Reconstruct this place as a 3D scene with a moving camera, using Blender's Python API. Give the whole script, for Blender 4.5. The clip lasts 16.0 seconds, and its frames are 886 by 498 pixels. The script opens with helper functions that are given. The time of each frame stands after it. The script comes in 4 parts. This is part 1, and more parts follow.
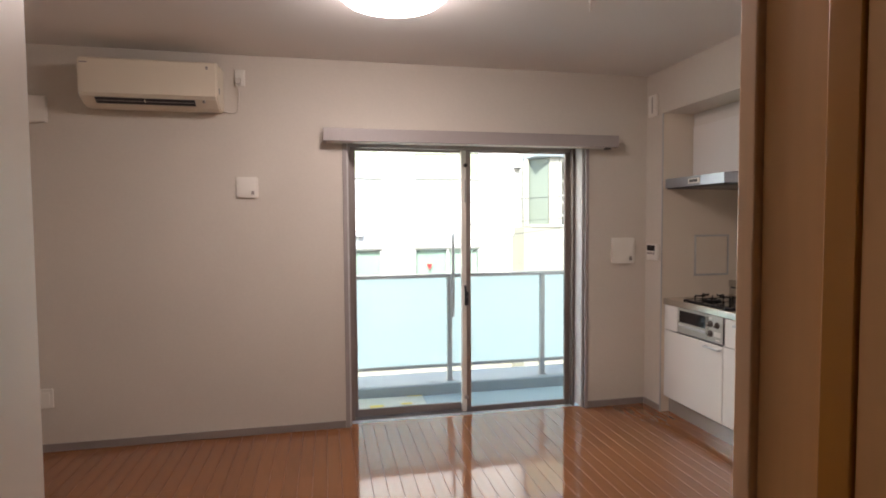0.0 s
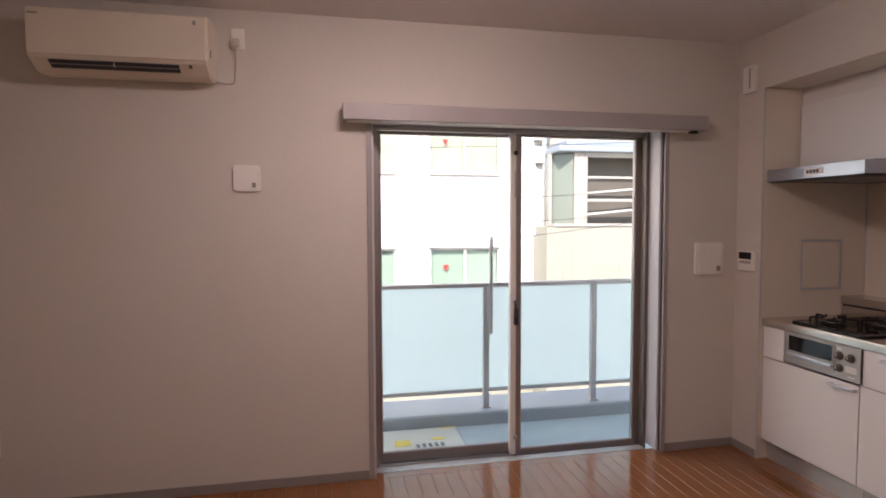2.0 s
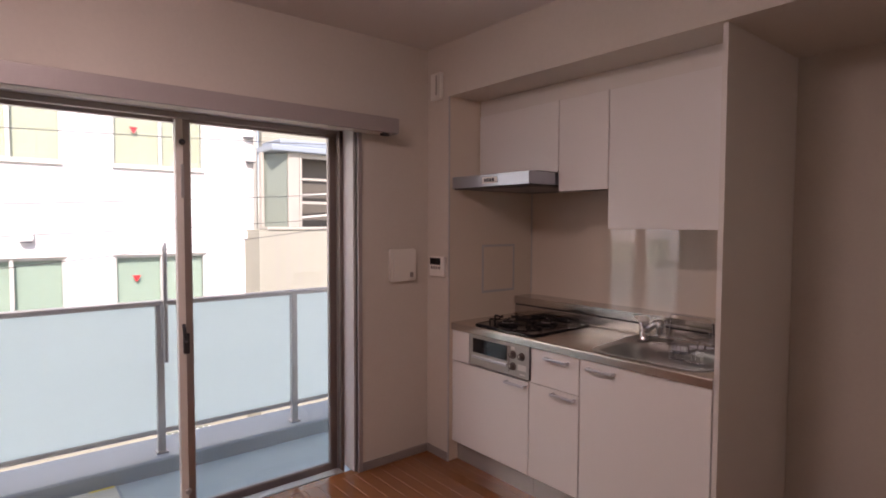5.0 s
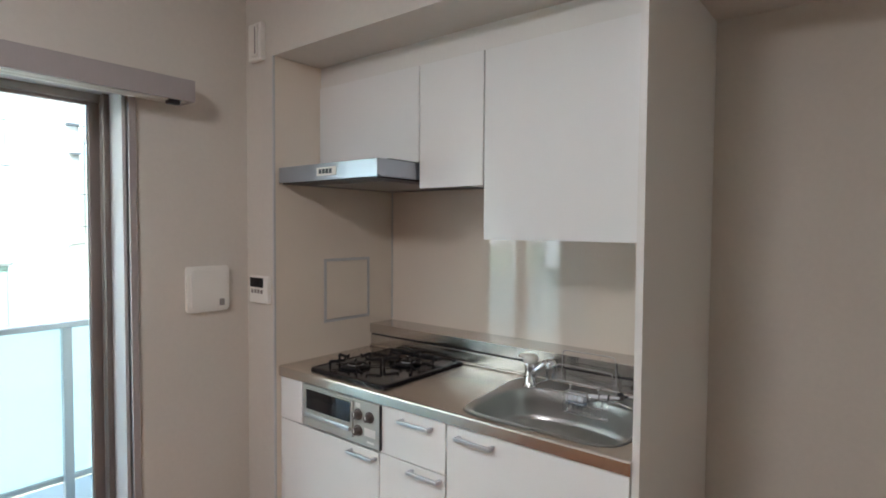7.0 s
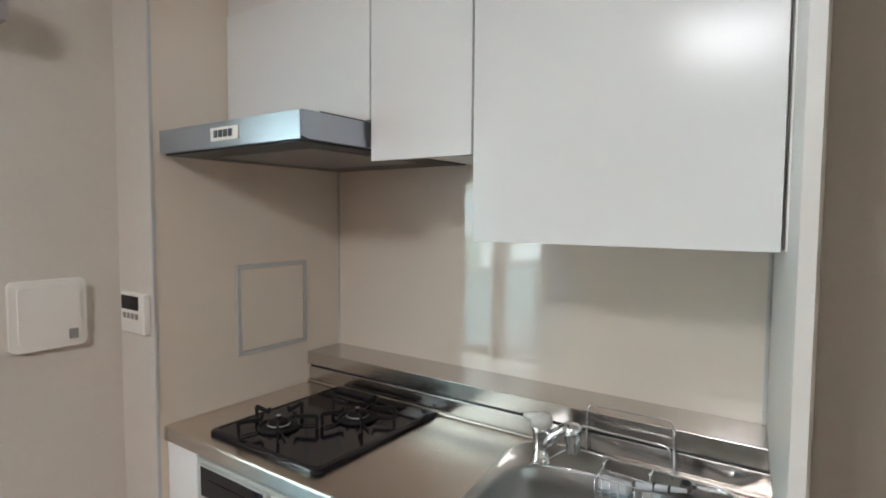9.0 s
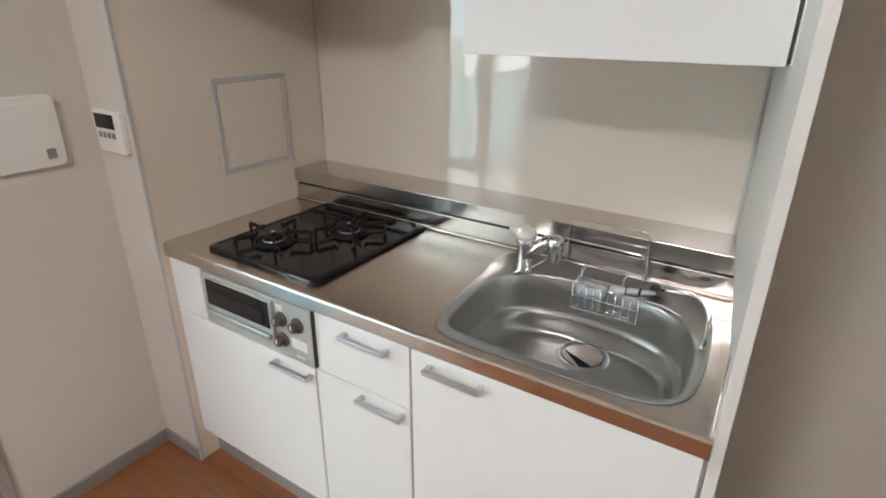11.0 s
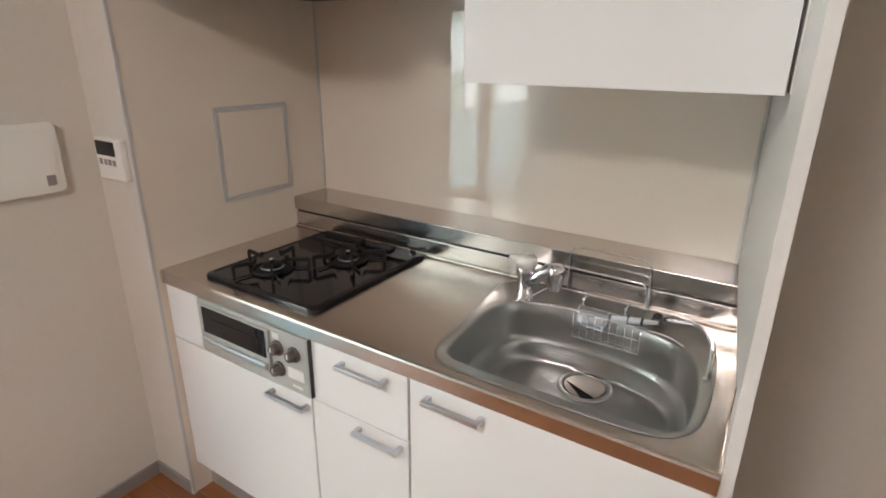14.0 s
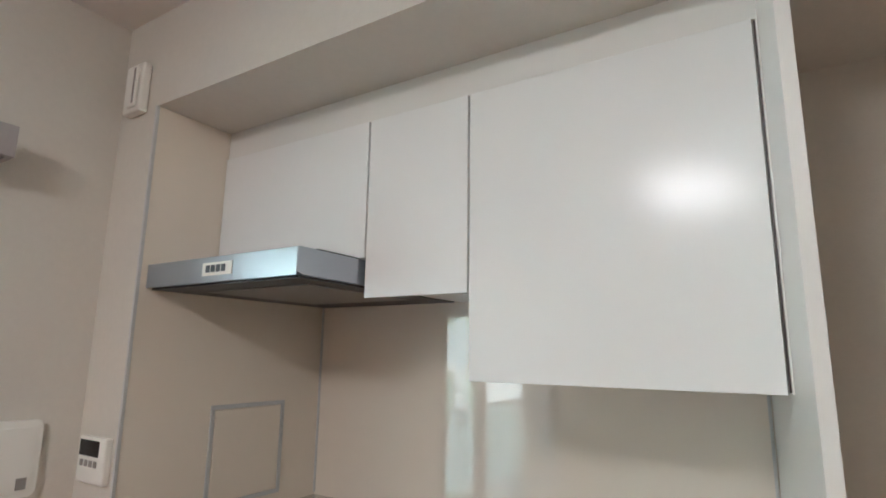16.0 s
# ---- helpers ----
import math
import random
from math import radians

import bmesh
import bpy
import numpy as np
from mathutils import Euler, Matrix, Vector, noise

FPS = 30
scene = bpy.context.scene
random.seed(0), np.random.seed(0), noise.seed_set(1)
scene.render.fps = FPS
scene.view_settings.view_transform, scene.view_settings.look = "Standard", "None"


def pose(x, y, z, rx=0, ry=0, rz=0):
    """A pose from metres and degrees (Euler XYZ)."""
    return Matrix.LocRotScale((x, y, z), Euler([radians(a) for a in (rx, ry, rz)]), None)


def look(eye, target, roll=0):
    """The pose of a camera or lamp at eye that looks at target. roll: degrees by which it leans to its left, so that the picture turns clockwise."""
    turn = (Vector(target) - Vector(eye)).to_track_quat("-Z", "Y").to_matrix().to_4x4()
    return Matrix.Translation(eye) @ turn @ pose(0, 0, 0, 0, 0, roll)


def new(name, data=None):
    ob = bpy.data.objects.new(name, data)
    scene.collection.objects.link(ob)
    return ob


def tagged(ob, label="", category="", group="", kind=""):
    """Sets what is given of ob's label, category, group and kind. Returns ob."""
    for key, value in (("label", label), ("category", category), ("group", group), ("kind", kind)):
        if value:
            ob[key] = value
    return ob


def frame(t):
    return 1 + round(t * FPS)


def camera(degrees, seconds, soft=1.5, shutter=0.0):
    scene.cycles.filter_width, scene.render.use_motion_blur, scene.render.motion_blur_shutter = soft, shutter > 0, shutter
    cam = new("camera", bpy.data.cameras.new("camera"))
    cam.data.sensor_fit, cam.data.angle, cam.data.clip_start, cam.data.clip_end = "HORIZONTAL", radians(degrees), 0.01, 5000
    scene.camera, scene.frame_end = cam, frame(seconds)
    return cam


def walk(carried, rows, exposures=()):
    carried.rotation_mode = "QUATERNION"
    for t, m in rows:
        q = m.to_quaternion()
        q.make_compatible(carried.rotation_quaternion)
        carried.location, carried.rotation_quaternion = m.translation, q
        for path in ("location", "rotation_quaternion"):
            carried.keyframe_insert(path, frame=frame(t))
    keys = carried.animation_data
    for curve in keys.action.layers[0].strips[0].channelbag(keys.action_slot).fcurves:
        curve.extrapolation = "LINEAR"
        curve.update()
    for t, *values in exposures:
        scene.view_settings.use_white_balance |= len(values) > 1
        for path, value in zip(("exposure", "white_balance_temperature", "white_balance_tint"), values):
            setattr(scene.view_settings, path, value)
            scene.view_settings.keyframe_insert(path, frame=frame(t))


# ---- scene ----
cam = camera(77.7, 16.0, soft=1.8)
PATH = [
    (0, (0.695, 0.705, 1.362), (1.109, 2.66, 1.267), -0.4),
    (0.5, (0.644, 0.794, 1.354), (1.044, 2.752, 1.263), -0.4),
    (1, (0.66, 0.961, 1.332), (1.046, 2.922, 1.244), -0.4),
    (1.5, (0.668, 1.214, 1.365), (1.05, 3.175, 1.267), -0.3),
    (2, (0.632, 1.477, 1.379), (1.021, 3.436, 1.277), -0.2),
    (2.5, (0.664, 1.662, 1.386), (1.037, 3.624, 1.284), -0.3),
    (3, (0.735, 1.787, 1.399), (1.098, 3.751, 1.295), -0.2),
    (3.5, (0.818, 1.84, 1.402), (1.23, 3.794, 1.293), -0.3),
    (4, (0.912, 1.8, 1.387), (1.546, 3.695, 1.293), -0.2),
    (4.5, (0.883, 1.822, 1.381), (1.944, 3.515, 1.292), -0.1),
    (5, (0.977, 1.753, 1.393), (2.243, 3.299, 1.3), 0.2),
    (5.2, (1.023, 1.738, 1.379), (2.329, 3.249, 1.294), 0.1),
    (7.5, (1.869, 2.394, 1.418), (3.48, 3.577, 1.331), 0.5),
    (8, (2.11, 2.578, 1.419), (3.752, 3.717, 1.326), 0.5),
    (8.2, (2.195, 2.622, 1.428), (3.834, 3.764, 1.331), 0.5),
    (10.3, (2.228, 2.656, 1.422), (3.869, 3.733, 1.041), 0.3),
    (10.5, (2.228, 2.658, 1.426), (3.848, 3.72, 0.926), 0.3),
    (11, (2.217, 2.662, 1.438), (3.763, 3.668, 0.662), 0.3),
    (11.5, (2.218, 2.658, 1.436), (3.658, 3.595, 0.412), 0.3),
    (12, (2.221, 2.651, 1.429), (3.556, 3.526, 0.225), -0.1),
    (12.5, (2.218, 2.648, 1.427), (3.513, 3.492, 0.157), 0.0),
    (13, (2.216, 2.644, 1.427), (3.584, 3.535, 0.271), 0.4),
    (13.5, (2.225, 2.655, 1.432), (3.704, 3.622, 0.495), 0.3),
    (14, (2.225, 2.667, 1.431), (3.803, 3.693, 0.754), 0.5),
    (14.5, (2.218, 2.68, 1.423), (3.869, 3.739, 1.03), 0.6),
    (15, (2.213, 2.675, 1.446), (3.891, 3.758, 1.333), 0.6),
    (15.5, (2.209, 2.678, 1.443), (3.885, 3.757, 1.612), 0.7),
    (16, (2.201, 2.691, 1.429), (3.861, 3.744, 1.8), 0.8),
]
EXPOSURES = [
    (0.0, 1.80, 6400, 17),
    (0.8, 1.74, 6400, 19),
    (1.5, 1.52, 6500, 25),
    (3.5, 1.24, 6600, 36),
    (4.0, 1.06, 6700, 36),
    (5.2, 1.24, 6800, 38),
    (7.3, 2.24, 5400, 3),
    (8.2, 2.38, 5400, 2),
    (10.3, 2.60, 5380, 1),
    (11.5, 2.62, 5680, 7),
    (12.5, 2.58, 5860, 7),
    (13.8, 2.54, 5850, 8),
    (15.0, 2.50, 5480, 2),
    (16.0, 2.46, 5500, 3),
]
walk(cam, [(t, look(eye, target, roll)) for t, eye, target, roll in PATH], EXPOSURES)

# ---- daylight ----
SUN_ELEVATION, SUN_AZIMUTH = radians(42), radians(200)
world = bpy.data.worlds.new("daylight")
scene.world = world
world.use_nodes = True
sky = world.node_tree.nodes.new("ShaderNodeTexSky")
sky.sky_type, sky.sun_disc = "NISHITA", False
sky.sun_elevation, sky.sun_rotation = SUN_ELEVATION, SUN_AZIMUTH
world.node_tree.links.new(sky.outputs[0], world.node_tree.nodes["Background"].inputs[0])
world.node_tree.nodes["Background"].inputs[1].default_value = 0.15
sun = new("sun", bpy.data.lights.new("sun", "SUN"))
sun.data.energy, sun.data.angle, sun.data.color = 4.0, radians(0.5), (1.0, 0.95, 0.88)
SUN_FROM = Vector((math.sin(SUN_AZIMUTH) * math.cos(SUN_ELEVATION), math.cos(SUN_AZIMUTH) * math.cos(SUN_ELEVATION), math.sin(SUN_ELEVATION)))
sun.matrix_world = look(SUN_FROM * 60, (0, 0, 0))
LAMP_STRENGTH = 10.5


# ---- materials ----
def material(name, color, rough=0.5, metal=0.0, spec=0.5, vary=0.0, vscale=3.0, fine=0.0, fscale=60.0, bump=0.0, bscale=200.0,
             coat=0.0, stretch=(1, 1, 1), rvary=0.0, trans=0.0, translucent=0.0, emit=0.0, per_object=0.0, bump2=0.0, b2scale=4.0):
    m = bpy.data.materials.new(name)
    m.use_nodes = True
    nt = m.node_tree
    b = nt.nodes["Principled BSDF"]
    b.inputs["Base Color"].default_value = (*color, 1)
    b.inputs["Roughness"].default_value = rough
    b.inputs["Metallic"].default_value = metal
    b.inputs["Specular IOR Level"].default_value = spec
    b.inputs["Coat Weight"].default_value = coat
    b.inputs["Coat Roughness"].default_value = 0.05
    b.inputs["Transmission Weight"].default_value = trans
    if emit:
        b.inputs["Emission Color"].default_value = (*color, 1)
        b.inputs["Emission Strength"].default_value = emit
    co = nt.nodes.new("ShaderNodeTexCoord")
    mp = nt.nodes.new("ShaderNodeMapping")
    mp.inputs["Scale"].default_value = stretch
    nt.links.new(co.outputs["Object"], mp.inputs[0])

    def noise_node(scale, detail=3):
        n = nt.nodes.new("ShaderNodeTexNoise")
        n.inputs["Scale"].default_value, n.inputs["Detail"].default_value = scale, detail
        nt.links.new(mp.outputs[0], n.inputs["Vector"])
        return n.outputs["Fac"]

    def math_node(op, a, b_):
        n = nt.nodes.new("ShaderNodeMath")
        n.operation = op
        for i, v in enumerate((a, b_)):
            if isinstance(v, (int, float)):
                n.inputs[i].default_value = v
            else:
                nt.links.new(v, n.inputs[i])
        return n.outputs[0]

    value = None
    for amount, scale in ((vary, vscale), (fine, fscale)):
        if amount:
            v = math_node("MULTIPLY", math_node("SUBTRACT", noise_node(scale), 0.5), amount * 2)
            value = v if value is None else math_node("ADD", value, v)
    if per_object:
        info = nt.nodes.new("ShaderNodeObjectInfo")
        v = math_node("MULTIPLY", math_node("SUBTRACT", info.outputs["Random"], 0.5), per_object)
        value = v if value is None else math_node("ADD", value, v)
    if value is not None:
        hsv = nt.nodes.new("ShaderNodeHueSaturation")
        hsv.inputs["Color"].default_value = (*color, 1)
        nt.links.new(math_node("ADD", value, 1.0), hsv.inputs["Value"])
        nt.links.new(hsv.outputs[0], b.inputs["Base Color"])
    if rvary:
        v = math_node("ADD", math_node("MULTIPLY", math_node("SUBTRACT", noise_node(vscale * 2.3), 0.5), rvary * 2), rough)
        nt.links.new(math_node("MAXIMUM", v, 0.02), b.inputs["Roughness"])
    height = None
    for amount, scale in ((bump, bscale), (bump2, b2scale)):
        if amount:
            v = math_node("MULTIPLY", noise_node(scale, 2), amount)
            height = v if height is None else math_node("ADD", height, v)
    if height is not None:
        bp = nt.nodes.new("ShaderNodeBump")
        bp.inputs["Strength"].default_value, bp.inputs["Distance"].default_value = 1.0, 0.001
        nt.links.new(height, bp.inputs["Height"])
        nt.links.new(bp.outputs[0], b.inputs["Normal"])
    if translucent:
        tr = nt.nodes.new("ShaderNodeBsdfTranslucent")
        tr.inputs[0].default_value = (*color, 1)
        mix = nt.nodes.new("ShaderNodeMixShader")
        mix.inputs[0].default_value = translucent
        nt.links.new(b.outputs[0], mix.inputs[1])
        nt.links.new(tr.outputs[0], mix.inputs[2])
        nt.links.new(mix.outputs[0], nt.nodes["Material Output"].inputs[0])
    return m


def glass_material(name, tint=(0.95, 0.98, 0.97)):
    m = bpy.data.materials.new(name)
    m.use_nodes = True
    nt = m.node_tree
    out = nt.nodes["Material Output"]
    nt.nodes.remove(nt.nodes["Principled BSDF"])
    clear, gloss = nt.nodes.new("ShaderNodeBsdfTransparent"), nt.nodes.new("ShaderNodeBsdfGlossy")
    facing, mix = nt.nodes.new("ShaderNodeLayerWeight"), nt.nodes.new("ShaderNodeMixShader")
    facing.inputs[0].default_value = 0.5
    power, scale = nt.nodes.new("ShaderNodeMath"), nt.nodes.new("ShaderNodeMath")
    power.operation, scale.operation = "POWER", "MULTIPLY_ADD"
    power.inputs[1].default_value, scale.inputs[1].default_value, scale.inputs[2].default_value = 5.0, 0.9, 0.035
    clear.inputs[0].default_value = (*tint, 1)
    gloss.inputs["Roughness"].default_value = 0.02
    nt.links.new(facing.outputs["Facing"], power.inputs[0])
    nt.links.new(power.outputs[0], scale.inputs[0])
    nt.links.new(scale.outputs[0], mix.inputs[0])
    nt.links.new(clear.outputs[0], mix.inputs[1])
    nt.links.new(gloss.outputs[0], mix.inputs[2])
    nt.links.new(mix.outputs[0], out.inputs[0])
    return m


def lamp_material(name, color, strength):
    m = bpy.data.materials.new(name)
    m.use_nodes = True
    nt = m.node_tree
    e = nt.nodes.new("ShaderNodeEmission")
    e.inputs[0].default_value, e.inputs[1].default_value = (*color, 1), strength
    nt.links.new(e.outputs[0], nt.nodes["Material Output"].inputs[0])
    return m


M = {
    "wallpaper": material("wallpaper", (0.69, 0.648, 0.580), 0.85, spec=0.25, vary=0.04, vscale=1.6, fine=0.035, fscale=55, bump=0.6, bscale=260, bump2=0.15, b2scale=9),
    "ceiling_paper": material("ceiling_paper", (0.80, 0.78, 0.75), 0.9, spec=0.2, vary=0.03, vscale=1.1, bump=0.35, bscale=350),
    "baseboard": material("baseboard_vinyl", (0.30, 0.27, 0.25), 0.45, vary=0.05, vscale=5, fine=0.04, fscale=120),
    "casing": material("casing_laminate", (0.39, 0.355, 0.345), 0.4, vary=0.05, vscale=4, fine=0.04, fscale=150, stretch=(1, 1, 0.15)),
    "reveal": material("reveal_laminate", (0.62, 0.61, 0.61), 0.35, vary=0.03, vscale=4),
    "plank": material("floor_plank", (0.255, 0.097, 0.032), 0.075, spec=0.5, vary=0.20, vscale=5, fine=0.16, fscale=34, stretch=(1, 0.09, 1), per_object=0.10, rvary=0.01, bump=0.01, bscale=60, bump2=0.05, b2scale=5, coat=0.5),
    "groove": material("floor_groove", (0.40, 0.18, 0.072), 0.3),
    "white_door": material("white_door_laminate", (0.88, 0.87, 0.85), 0.18, spec=0.24, vary=0.015, vscale=2, bump2=0.25, b2scale=3),
    "white_carcass": material("white_carcass", (0.80, 0.78, 0.74), 0.35, vary=0.02, vscale=3),
    "seal": material("grey_edge_strip", (0.60, 0.59, 0.57), 0.35),
    "kick": material("kick_board", (0.60, 0.59, 0.58), 0.26, metal=0.6, vary=0.04, vscale=5),
    "kitchen_panel": material("cream_kitchen_panel", (0.85, 0.76, 0.64), 0.22, spec=0.5, vary=0.02, vscale=2),
    "splash_panel": material("cream_gloss_panel", (0.84, 0.75, 0.64), 0.04, spec=0.8, vary=0.02, vscale=2, bump2=0.08, b2scale=3, coat=1.0),
    "steel": material("brushed_steel", (0.66, 0.60, 0.54), 0.27, metal=1.0, vary=0.02, vscale=2, fine=0.01, fscale=260),
    "sink_steel": material("sink_steel", (0.51, 0.51, 0.495), 0.33, metal=1.0, vary=0.01, vscale=3),
    "ledge_steel": material("satin_steel", (0.60, 0.565, 0.53), 0.21, metal=1.0, vary=0.02, vscale=2),
    "mirror_steel": material("polished_steel", (0.60, 0.58, 0.55), 0.08, metal=1.0, vary=0.03, vscale=3),
    "chrome": material("chrome", (0.80, 0.80, 0.82), 0.06, metal=1.0),
    "handle": material("satin_handle", (0.66, 0.67, 0.70), 0.30, metal=0.9, vary=0.03, vscale=20),
    "hob": material("hob_enamel", (0.014, 0.013, 0.016), 0.10, spec=0.35, fine=0.3, fscale=900),
    "iron": material("trivet_iron", (0.014, 0.013, 0.012), 0.55, spec=0.25, fine=0.2, fscale=200, bump=0.3, bscale=300),
    "oven_front": material("oven_silver", (0.50, 0.50, 0.465), 0.42, metal=0.3, fine=0.04, fscale=300),
    "black_glass": material("black_glass", (0.008, 0.008, 0.009), 0.05),
    "knob": material("dark_knob", (0.11, 0.09, 0.08), 0.35),
    "hood": material("hood_silver", (0.46, 0.50, 0.56), 0.28, metal=0.85, vary=0.03, vscale=5),
    "dark": material("dark_grey_plastic", (0.03, 0.03, 0.035), 0.4),
    "filter": material("hood_filter", (0.28, 0.26, 0.25), 0.4, metal=0.5),
    "white_plastic": material("white_plastic", (0.88, 0.86, 0.80), 0.35, vary=0.02, vscale=8),
    "cream_plastic": material("cream_plastic", (0.76, 0.69, 0.56), 0.38, vary=0.02, vscale=6),
    "cable": material("white_cable", (0.60, 0.56, 0.50), 0.5),
    "screen": material("dark_screen", (0.012, 0.012, 0.014), 0.12),
    "aluminium": material("bronze_grey_aluminium", (0.37, 0.325, 0.30), 0.30, metal=0.6, vary=0.04, vscale=4, fine=0.03, fscale=200),
    "bronze_dark": material("dark_bronze_aluminium", (0.20, 0.165, 0.145), 0.35, metal=0.5, vary=0.04, vscale=4),
    "rail_alu": material("silver_aluminium", (0.52, 0.52, 0.52), 0.35, metal=0.6, vary=0.03, vscale=5),
    "glass": glass_material("clear_glass"),
    "frosted": material("frosted_glass", (0.79, 0.895, 0.915), 0.35, spec=0.5, vary=0.02, vscale=2, translucent=0.85),
    "coping": material("grey_coping", (0.35, 0.42, 0.45), 0.5, vary=0.06, vscale=3, fine=0.05, fscale=80),
    "deck": material("balcony_deck", (0.47, 0.58, 0.58), 0.55, vary=0.06, vscale=2, fine=0.06, fscale=60, bump=0.3, bscale=120),
    "hatch": material("hatch_cream", (0.66, 0.66, 0.55), 0.4, vary=0.03, vscale=6),
    "yellow": material("yellow_sticker", (0.80, 0.62, 0.06), 0.4),
    "red": material("red_sticker", (0.70, 0.03, 0.03), 0.4),
    "ink": material("dark_print", (0.10, 0.11, 0.12), 0.5),
    "facade": material("white_render", (0.64, 0.625, 0.585), 0.8, vary=0.05, vscale=0.7, fine=0.03, fscale=30, bump=0.5, bscale=60),
    "beige": material("beige_cladding", (0.31, 0.305, 0.235), 0.7, vary=0.07, vscale=0.8, fine=0.04, fscale=20),
    "blind": material("drawn_blind", (0.31, 0.38, 0.30), 0.5, vary=0.06, vscale=1.5),
    "bay_glass": material("bay_glass", (0.17, 0.20, 0.16), 0.15, vary=0.1, vscale=2),
    "bay_post": material("bay_post", (0.36, 0.34, 0.28), 0.5, vary=0.05, vscale=2),
    "blind_up": material("cream_blind", (0.40, 0.385, 0.26), 0.5, vary=0.08, vscale=1.5),
    "far_frame": material("pale_window_frame", (0.52, 0.52, 0.46), 0.4, metal=0.2),
    "louvre_dark": material("stairwell_dark", (0.10, 0.09, 0.07), 0.6, vary=0.15, vscale=2),
    "roof": material("bay_roof", (0.25, 0.30, 0.33), 0.45, vary=0.05, vscale=3),
    "asphalt": material("asphalt", (0.06, 0.06, 0.06), 0.85, vary=0.1, vscale=1, fine=0.15, fscale=60),
    "paving": material("pale_paving", (0.48, 0.44, 0.36), 0.8, vary=0.06, vscale=1.2, fine=0.05, fscale=40),
    "wire": material("black_cable", (0.04, 0.04, 0.04), 0.6),
    # Jamb and leaf colours hold the hall's warm light, as no hall lamp is built.
    "jamb": material("jamb_laminate_warm_lit", (0.82, 0.56, 0.34), 0.32, vary=0.05, vscale=3, fine=0.05, fscale=80, stretch=(1, 1, 0.08)),
    "jamb_gold": material("edge_trim_gold", (0.52, 0.23, 0.025), 0.35),
    "jamb_white": material("white_jamb_warm_lit", (0.93, 0.83, 0.72), 0.4, vary=0.02, vscale=2),
    "door_leaf": material("door_leaf_warm_lit", (0.80, 0.47, 0.20), 0.35, vary=0.08, vscale=4, fine=0.06, fscale=60, stretch=(1, 1, 0.08)),
    "lamp": lamp_material("lamp_diffuser", (1.0, 0.86, 0.78), LAMP_STRENGTH),
    "lamp_rim": material("lamp_rim", (0.70, 0.72, 0.80), 0.3, trans=0.0),
    "pad": material("scouring_pad", (0.30, 0.36, 0.45), 0.85, fine=0.2, fscale=300, bump=0.8, bscale=200),
    "cloth": material("white_cloth", (0.75, 0.76, 0.80), 0.8, bump=0.6, bscale=80),
}


# ---- mesh helpers ----
ORIGIN = {}


def thing(name, at, label, category, group="", kind=""):
    ob = new(name)
    ob.location = at
    ob.empty_display_size = 0.05
    ORIGIN[ob] = Vector(at)
    return tagged(ob, label, category, group, kind)


def part(name, bm, mat, parent, label="", smooth=False, kind=""):
    """Vertices are in world places; the mesh is stored round its thing's base."""
    o = ORIGIN.get(parent, Vector())
    bmesh.ops.translate(bm, verts=bm.verts, vec=-o)
    bmesh.ops.recalc_face_normals(bm, faces=bm.faces)
    me = bpy.data.meshes.new(name)
    bm.to_mesh(me)
    bm.free()
    me.materials.append(M[mat])
    if smooth:
        me.polygons.foreach_set("use_smooth", [True] * len(me.polygons))
        me.update()
    ob = new(name, me)
    ob.parent = parent
    ORIGIN[ob] = o
    return tagged(ob, label=label, kind=kind)


def solo(name, bm, mat, label="", category="", group="", kind="structure", smooth=False):
    ob = part(name, bm, mat, None, smooth=smooth)
    return tagged(ob, label, category, group, kind)


def add_box(bm, x0, x1, y0, y1, z0, z1, bevel=0.0, seg=2, turn=None):
    x0, x1, y0, y1, z0, z1 = min(x0, x1), max(x0, x1), min(y0, y1), max(y0, y1), min(z0, z1), max(z0, z1)
    vs = [bm.verts.new((x, y, z)) for x in (x0, x1) for y in (y0, y1) for z in (z0, z1)]
    fs = [bm.faces.new([vs[i] for i in f]) for f in ((0, 1, 3, 2), (4, 6, 7, 5), (0, 4, 5, 1), (2, 3, 7, 6), (0, 2, 6, 4), (1, 5, 7, 3))]
    bmesh.ops.recalc_face_normals(bm, faces=fs)
    if bevel:
        es = list({e for f in fs for e in f.edges})
        bmesh.ops.bevel(bm, geom=es, offset=bevel, segments=seg, profile=0.5, affect="EDGES")
    return bm


def box(*a, **k):
    return add_box(bmesh.new(), *a, **k)


def boxes(rows, bevel=0.0):
    bm = bmesh.new()
    for r in rows:
        add_box(bm, *r, bevel=bevel)
    return bm


def add_tube(bm, pts, r, n=8, closed=False):
    pts = [Vector(p) for p in pts]
    rings = []
    up = None
    for i, p in enumerate(pts):
        a = pts[i - 1] if (i or closed) else p
        c = pts[(i + 1) % len(pts)] if (i < len(pts) - 1 or closed) else p
        d = (c - a).normalized()
        if up is None or abs(d.dot(up)) > 0.98:
            up = Vector((0, 0, 1)) if abs(d.z) < 0.9 else Vector((1, 0, 0))
        s = d.cross(up).normalized()
        up = s.cross(d).normalized()
        rr = r[i] if isinstance(r, (list, tuple)) else r
        rings.append([bm.verts.new(p + (s * math.cos(2 * math.pi * k / n) + up * math.sin(2 * math.pi * k / n)) * rr) for k in range(n)])
    m = len(rings)
    for i in range(m if closed else m - 1):
        a, b = rings[i], rings[(i + 1) % m]
        for k in range(n):
            bm.faces.new((a[k], a[(k + 1) % n], b[(k + 1) % n], b[k]))
    if not closed:
        bm.faces.new(rings[0][::-1])
        bm.faces.new(rings[-1])
    return bm


